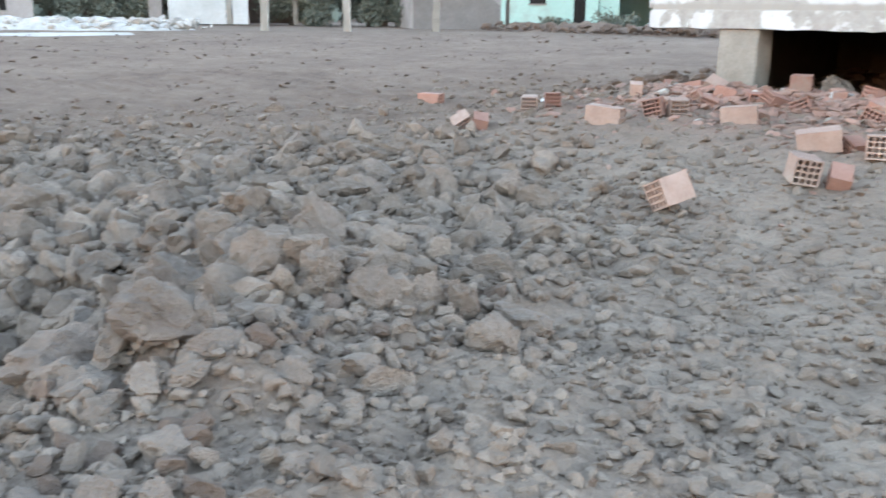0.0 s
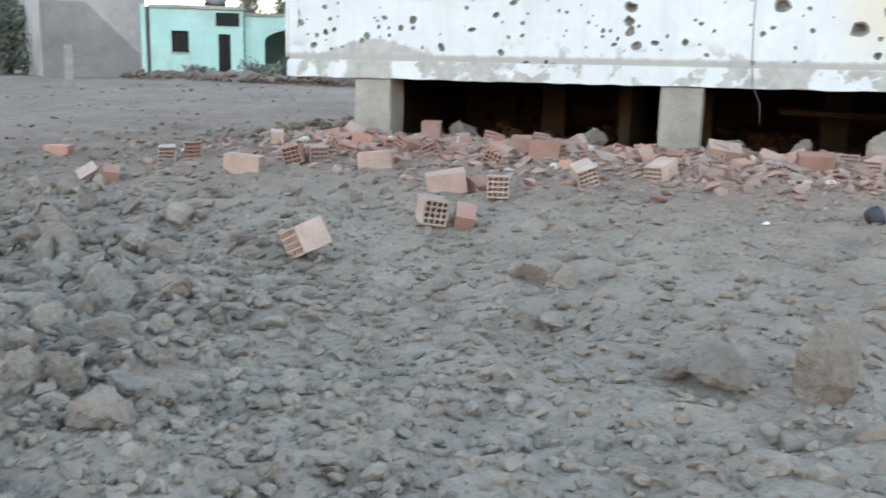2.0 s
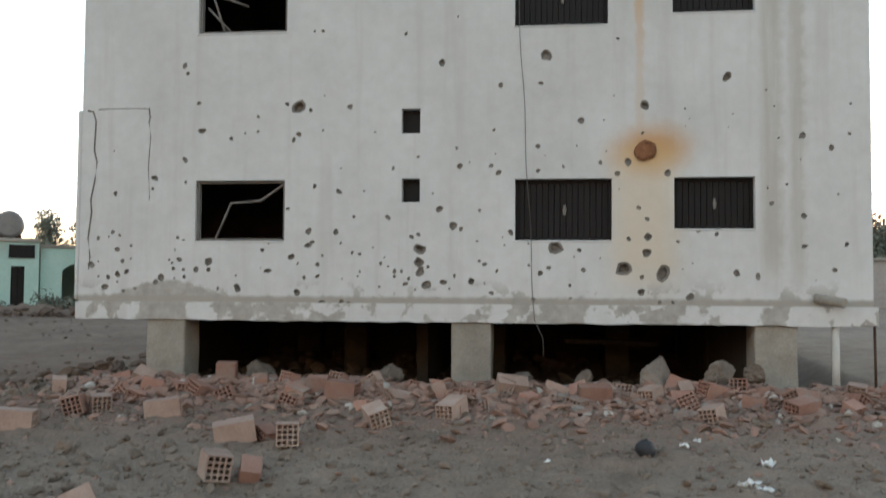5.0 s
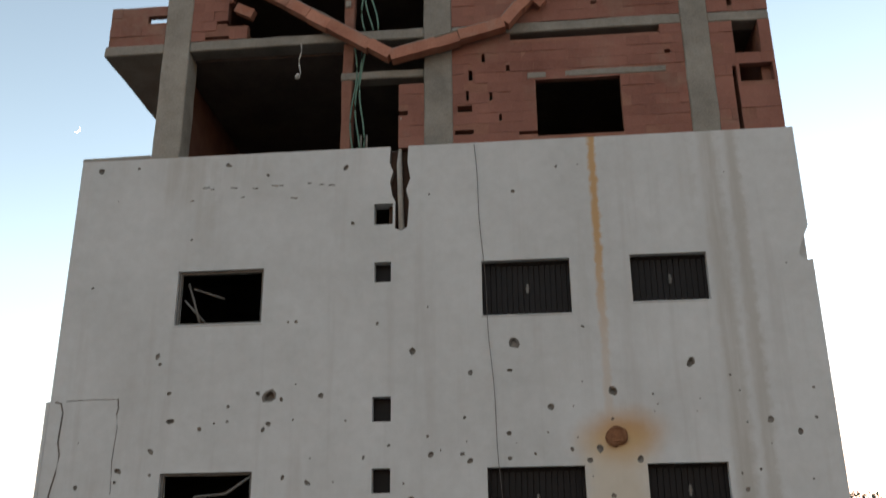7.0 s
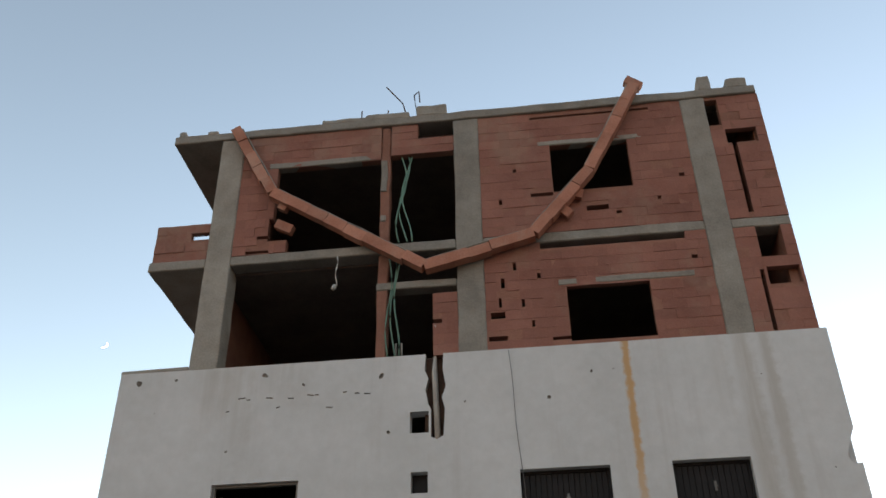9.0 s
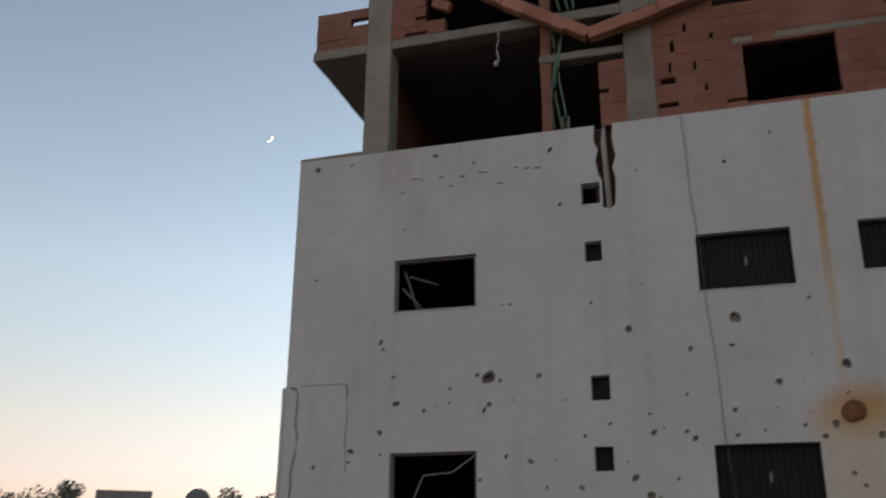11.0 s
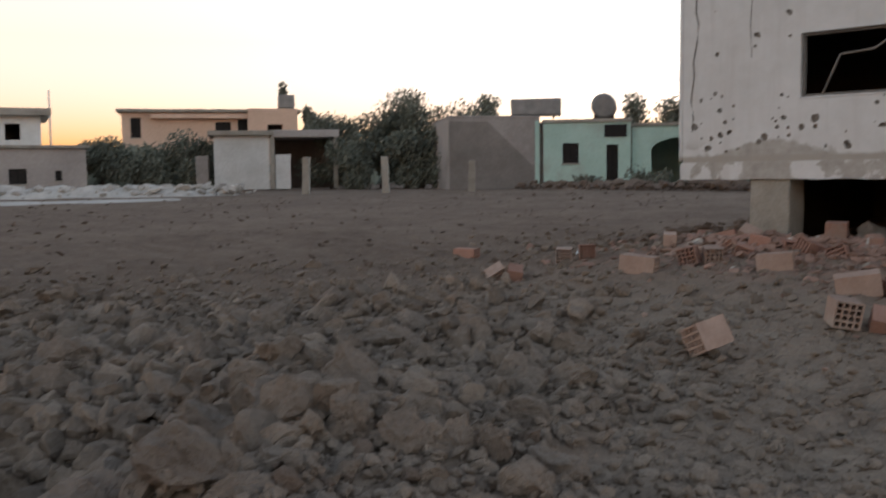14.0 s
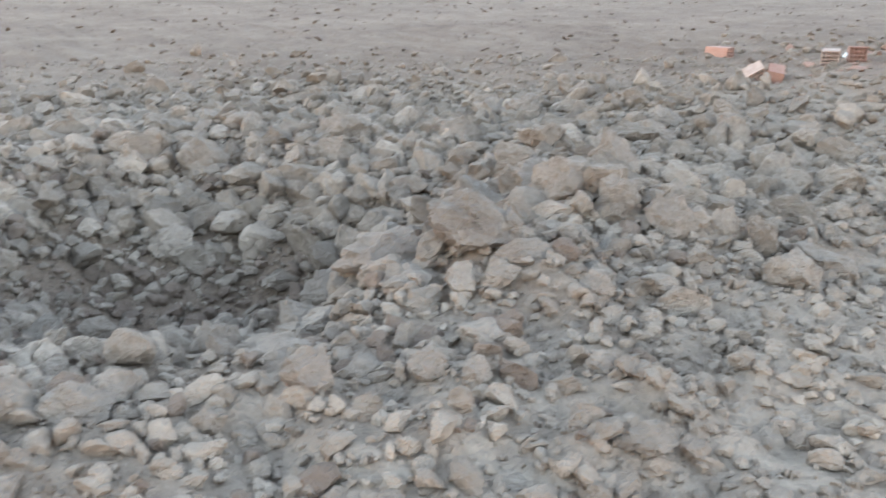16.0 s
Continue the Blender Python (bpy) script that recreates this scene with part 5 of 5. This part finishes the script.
part("roof", rough_box(0, 3.6, -0.2, 4.0, 2.75, 3.15, 0.6, 0.03), M["grey"], canopy)
# its back wall takes the shade-toned inner colour as well
part("back_wall", box(0, 3.6, 3.8, 4.0, 0, 2.75), M["inner"], canopy)
part("front_panel", rough_box(0.2, 1.0, -0.05, 0.1, 0, 1.85, 0.5, 0.02), M["white"], canopy, "short white wall panel")
for px in (0.05, 3.4):
    part("post", rough_box(px - 0.12, px + 0.12, -0.12, 0.12, 0, 2.75, 0.5, 0.02), M["concrete"], canopy)
stump = row_house("ruined_hut", (-41.0, 27.1), (-40.6, 27.6), 2, 0.9, 2.7, M["grey"], "broken cement wall stump beside the shed", [], 0.0)
pink = row_house("peach_house", (-60.0, 33.7), (-53.0, 43.9), 9, 0.9, 6.3, M["pink"], "two-storey peach-coloured house with an overhanging roof",
                 [(0.6, 1.3, 3.6, 5.0), (6.5, 7.6, 3.9, 4.7), (8.1, 8.9, 4.0, 4.9), (10.2, 11.3, 3.9, 4.5)], 0.22, 0.35)
part("loggia_beam", box(2.0, 8.75, -0.5, -0.003, 4.95, 5.25), M["pink"], pink)
part("bay_wall", panel(8.8, 12.4, 2.9, 5.66, -0.75, -0.4, [(10.2, 11.3, 3.9, 4.5)]), M["pink"], pink, "paler bay of the upper storey")
left = row_house("cement_house", (-46.6, 15.0), (-43.4, 22.3), 8, 0.8, 3.1, M["grey"], "grey cement ground floor with dark openings", [(1.4, 2.3, 0.2, 1.45), (4.4, 5.2, 0.55, 1.3), (6.5, 6.8, 0.7, 1.2)], 0.15, 0.15)
upper = row_house("white_upper_house", (-47.2, 15.6), (-45.0, 20.8), 6, 3.25, 4.75, M["white"], "white upper storey with small windows and a thick roof edge",
                  [(1.6, 2.4, 0.45, 1.05), (4.0, 4.7, 0.3, 1.1, "void")], 0.35, 0.5)
far_left = row_house("white_upper_house", (-52.0, 2.0), (-48.2, 14.8), 8, 0.8, 5.0, M["white"], "plain white two-storey house with a thick roof edge", [(2, 3, 2.9, 3.8), (6, 7, 2.9, 3.8), (10, 11, 2.9, 3.8), (4, 5, 0.8, 1.8)], 0.35, 0.4)
right_house = row_house("cement_house", (15.6, 42.5), (24, 40.5), 7, 0.5, 3.4, M["grey"], "grey cement house among bushes", [(1, 2, 1.2, 2.2), (4.5, 5.5, 1.2, 2.2)], 0.15, 0.1)


# roof tanks
def tank_box(x, y, z, w, h, rz):
    t = thing("water_tank", (x, y, z), "dark square metal water tank on a flat roof", "water tank", rz=rz)
    part("body", box(-w / 2, w / 2, -0.6, 0.6, 0.12, h, 0.04, 0.02), M["tank"], t)
    for k in (-1, 1):
        part("foot", box(k * w * 0.35 - 0.06, k * w * 0.35 + 0.06, -0.55, 0.55, 0, 0.12), M["concrete"], t)


tank_box(-26.5, 37.5, 4.35, 2.5, 0.95, 35)
tank_box(-54.0, 43.8, 6.55, 1.2, 1.1, 55)
barrel = thing("water_tank", (-23.7, 39.4, 4.1), "round metal water tank lying on a stand on the roof", "water tank", rz=30)
part("body", tube(((0, -0.75, 0.75), (0, -0.68, 0.75), (0, 0.68, 0.75), (0, 0.75, 0.75)), [0.5, 0.62, 0.62, 0.5], 20), M["tank"], barrel)
for k in (-0.4, 0.4):
    part("stand", box(-0.5, 0.5, k - 0.04, k + 0.04, 0, 0.3), M["iron"], barrel)

# posts of a lost fence
post_rng = random.Random(2)
for x, y, h in ((-28.1, 23.7, 1.5), (-25.9, 26.1, 1.5), (-23.4, 28.6, 1.3)):
    z = ground_z(x, y) - 0.2
    p = new("fence_post", mesh_of("fence_post", rough_box(-0.14, 0.14, -0.14, 0.14, 0, h + 0.2, 0.25, 0.02), M["concrete"]))
    p.matrix_basis = pose(x, y, z, post_rng.uniform(-1.5, 1.5), post_rng.uniform(-2, 2), 40)
    tagged(p, "square concrete post of a lost fence", "post", "fence posts by the houses")
pole = new("utility_pole", mesh_of("utility_pole", tube(((0, 0, 0), (0, 0, 5.2)), [0.06, 0.04], 8), M["metal"]))
pole.matrix_basis = pose(-44.4, 21.0, 0.8)
tagged(pole, "thin pale roof pole by the white house", "pole")


# ---- trees and bushes ----
def plant(name, x, y, height, spread, label, category, seed, leaves=2600, trunk=0.35, leaf=0.16, squash=0.8):
    rng = random.Random(seed)
    z = ground_z(x, y)
    t = thing(name, (x, y, z - 0.1), label, category)
    wood = bmesh.new()
    clumps = []
    add_tube(wood, [(0, 0, 0), (0.05 * spread, 0, height * trunk), (0.0, 0.08 * spread, height * 0.72)], [0.07 * spread + 0.04, 0.05 * spread + 0.03, 0.02], 8)
    for k in range(9):
        a, up = rng.uniform(0, 6.283), rng.uniform(trunk * 0.7, 0.95)
        r = spread * rng.uniform(0.25, 0.8) * (1.15 - 0.6 * up)
        tip = Vector((r * math.cos(a), r * math.sin(a), height * up))
        base = Vector((0, 0, height * up * 0.55))
        add_tube(wood, [base, base.lerp(tip, 0.5) + Vector((0, 0, 0.1)), tip], [0.05 + 0.02 * spread, 0.03, 0.012], 6)
        clumps += [(tip, spread * rng.uniform(0.28, 0.5)), (base.lerp(tip, 0.65), spread * rng.uniform(0.25, 0.42))]
    part("trunk", wood, M["bark"], t)
    vs, fs = [], []
    for i in range(leaves):
        c, rad = clumps[rng.randrange(len(clumps))]
        d = Vector([rng.gauss(0, 1) for _ in range(3)]).normalized() * rad * rng.random() ** 0.45
        p = c + Vector((d.x, d.y, d.z * squash))
        p.z = max(p.z, 0.15)
        q = Euler([rng.uniform(0, 6.283) for _ in range(3)]).to_matrix()
        s = leaf * rng.uniform(0.6, 1.4)
        n = len(vs)
        vs += [tuple(p + q @ Vector(o)) for o in ((-s, 0, 0), (0, -0.4 * s, 0.1 * s), (s, 0, 0), (0, 0.4 * s, 0.1 * s))]
        fs.append((n, n + 1, n + 2, n + 3))
    me = bpy.data.meshes.new("crown")
    me.from_pydata(vs, [], fs)
    me.materials.append(M["leaf"])
    crown = new("crown", me)
    crown.parent = t


plants = [(-38.0, 34.0, 4.0, 2.4), (-36.0, 36.0, 5.2, 2.6), (-34.0, 37.0, 5.6, 2.8), (-32.2, 38.5, 5.0, 2.5), (-30.4, 38.0, 4.4, 2.2), (-33.0, 34.8, 3.0, 2.0), (-30.5, 35.5, 3.2, 2.0), (-35.5, 33.0, 2.8, 2.0), (-29.0, 36.5, 3.4, 1.8),
          (-44.4, 25.6, 3.6, 2.4), (-43.0, 27.6, 3.0, 2.0), (-45.8, 24.4, 2.6, 1.8), (-42.0, 28.6, 2.6, 1.6)]
for k, (x, y, h, s) in enumerate(plants):
    plant("tree" if h > 3.5 else "bush", x, y, h, s, "dense dusty olive-green tree by the houses" if h > 3.5 else "low dusty green bush by the houses", "tree" if h > 3.5 else "bush", 40 + k, 6500, 0.25, 0.105)
for k, (x, y, h, s) in enumerate(((-46, 57.5, 7.2, 2.6), (-35.5, 64.0, 7.4, 2.8), (-33.0, 65.5, 7.6, 2.8), (-30.5, 66, 7.3, 2.8), (-28.0, 66, 7.6, 2.8), (-25, 64, 7.2, 2.8), (19, 52, 5.0, 2.8), (23, 50, 4.6, 2.6), (-50, 52, 5.2, 2.0))):
    plant("tree", x, y, h, s, "far dark tree behind the roofs", "tree", 80 + k, 4200, 0.4, 0.16)
for k, (x, y, h) in enumerate(((-57.8, 46.2, 8.3), (-44.5, 38.0, 5.0))):
    plant("cypress", x, y, h, 0.8, "narrow dark cypress behind the roofs", "tree", 95 + k, 1800, 0.3, 0.2, 2.2)
for k, (x, y, h, s) in enumerate(((-18.5, 34.5, 0.8, 1.3), (-16.2, 35.0, 0.8, 1.2), (-21.2, 34.2, 0.5, 1.1), (14.5, 33.0, 1.4, 1.5), (17.5, 31.0, 1.2, 1.4))):
    plant("bush", x, y, h, s, "low dry grey-green bush on the bare earth", "bush", 110 + k, 1400, 0.2, 0.1)

# a low belt of far trees and gardens that closes the gaps between the houses
belt_rng = random.Random(15)
bv, bf = [], []
for k in range(420):
    a = radians(belt_rng.uniform(-75, 100))
    d = belt_rng.uniform(66, 110)
    cx, cy, hh = 0.9 - d * math.sin(a), -0.7 + d * math.cos(a), belt_rng.uniform(1.6, 3.6)
    for i in range(55):
        p = Vector((cx + belt_rng.gauss(0, 1.3), cy + belt_rng.gauss(0, 1.3), 0.85 + hh * belt_rng.random() ** 0.8))
        q = Euler([belt_rng.uniform(0, 6.283) for _ in range(3)]).to_matrix()
        s, n = belt_rng.uniform(0.35, 0.8), len(bv)
        bv += [tuple(p + q @ Vector(o)) for o in ((-s, 0, 0), (0, -0.6 * s, 0.15 * s), (s, 0, 0), (0, 0.6 * s, 0.15 * s))]
        bf.append((n, n + 1, n + 2, n + 3))
bme = bpy.data.meshes.new("far_gardens")
bme.from_pydata(bv, [], bf)
bme.materials.append(M["leaf"])
tagged(new("far_gardens", bme), "low belt of far dark garden trees", "trees", kind="stuff")

# far rubble heaps and the strip of pale dust before the houses
def heap(rng):
    t = rng.random()
    return -37.5 + 6.5 * t + rng.gauss(0, 0.7), 12.5 + 10.0 * t + rng.gauss(0, 0.8)


hrng = random.Random(6)
hb = bmesh.new()
bmesh.ops.create_grid(hb, x_segments=60, y_segments=14, size=1)
for v in hb.verts:
    u, w = (v.co.x + 1) / 2, v.co.y
    x, y = -38.0 + 7.2 * u - w * 1.6, 11.5 + 11.2 * u + w * 1.1
    prof = max(0.0, 1 - w * w) * min(1, 6 * u, 6 * (1 - u))
    v.co = Vector((x, y, ground_z(x, y) - 0.06 + prof * (0.4 + 0.25 * noise.noise(Vector((x, y, 0)) * 0.9) + 0.12 * noise.noise(Vector((x, y, 3)) * 3))))
tagged(new("rubble_heap", mesh_of("rubble_heap", hb, M["chips"])), "long pale heap of rubble before the houses", "rubble", kind="stuff")
scatter("heap_stones", M["chips"], "pale stones on the rubble heap by the houses", 900, heap, lambda r, x, y: 0.12 + 0.45 * r.random() ** 2.5, 12, sink=0.8)
scatter("back_rubble", M["soil"], "dark earthy rubble in and behind the open basement", 700, lambda r: (r.uniform(-8.5, 3), r.uniform(14, 24)), lambda r, x, y: 0.06 + 0.3 * r.random() ** 2.2, 13)

# a low bank of earth with dry scrub before the green house
bank = bmesh.new()
bmesh.ops.create_grid(bank, x_segments=70, y_segments=16, size=1)
for v in bank.verts:
    u, w = (v.co.x + 1) / 2, v.co.y
    x, y = -24.5 + 13.0 * u - w * 1.1, 33.0 + 1.5 * u + w * 1.8
    prof = max(0.0, 1 - w * w) * min(1, 5 * u, 5 * (1 - u))
    v.co = Vector((x, y, ground_z(x, y) - 0.08 + prof * (0.36 + 0.25 * noise.noise(Vector((x, y, 0)) * 0.7) + 0.16 * noise.noise(Vector((x, y, 3)) * 2.5))))
tagged(new("earth_bank", mesh_of("earth_bank", bank, M["dirt"])), "low bank of brown earth before the green house", "earth bank", kind="stuff")
scatter("bank_clods", M["soil"], "clods and dry scrub roots on the earth bank", 500, lambda r: (r.uniform(-24, -12), r.uniform(31.8, 34.6)), lambda r, x, y: 0.1 + 0.35 * r.random() ** 2.5, 19, sink=0.9)

# a pale dusty track in front of the heap
track = bmesh.new()
bmesh.ops.create_grid(track, x_segments=40, y_segments=8, size=1)
for v in track.verts:
    u, w = (v.co.x + 1) / 2, v.co.y
    half = 2.6 * (1 - 0.75 * u) + 0.2 * math.sin(9 * u)
    x, y = -36.5 + 8.0 * u - 0.92 * w * half, -2.0 + 20.0 * u + 0.38 * w * half
    v.co = Vector((x, y, ground_z(x, y) + 0.035 - 0.06 * abs(w) ** 4))
tagged(new("track", mesh_of("track", track, M["pale_dust"])), "pale dusty track before the houses", "road", kind="structure")

# ---- the moon: a thin bright crescent far off ----
mb = bmesh.new()
arc = [-1.2 + 2.4 * k / 16 for k in range(17)]
outer = [(math.sin(a), math.cos(a)) for a in arc]
inner = [(0.97 * math.sin(a), 0.74 * math.cos(a)) for a in arc]
fr = [mb.verts.new((x, 0, z)) for x, z in outer]
bk = [mb.verts.new((x, 0.1, z)) for x, z in inner]
for k in range(16):
    mb.faces.new((fr[k], fr[k + 1], bk[k + 1], bk[k]))
mo = new("moon", mesh_of("moon", mb, moon_material()))
D = Vector((-0.438, 0.787, 0.434)).normalized() * 3000
mo.matrix_basis = pose(D.x, D.y, D.z, 0, 125, 29) @ Matrix.Diagonal((13, 13, 13, 1))
tagged(mo, "thin bright crescent moon in the dusk sky", "moon", kind="structure")
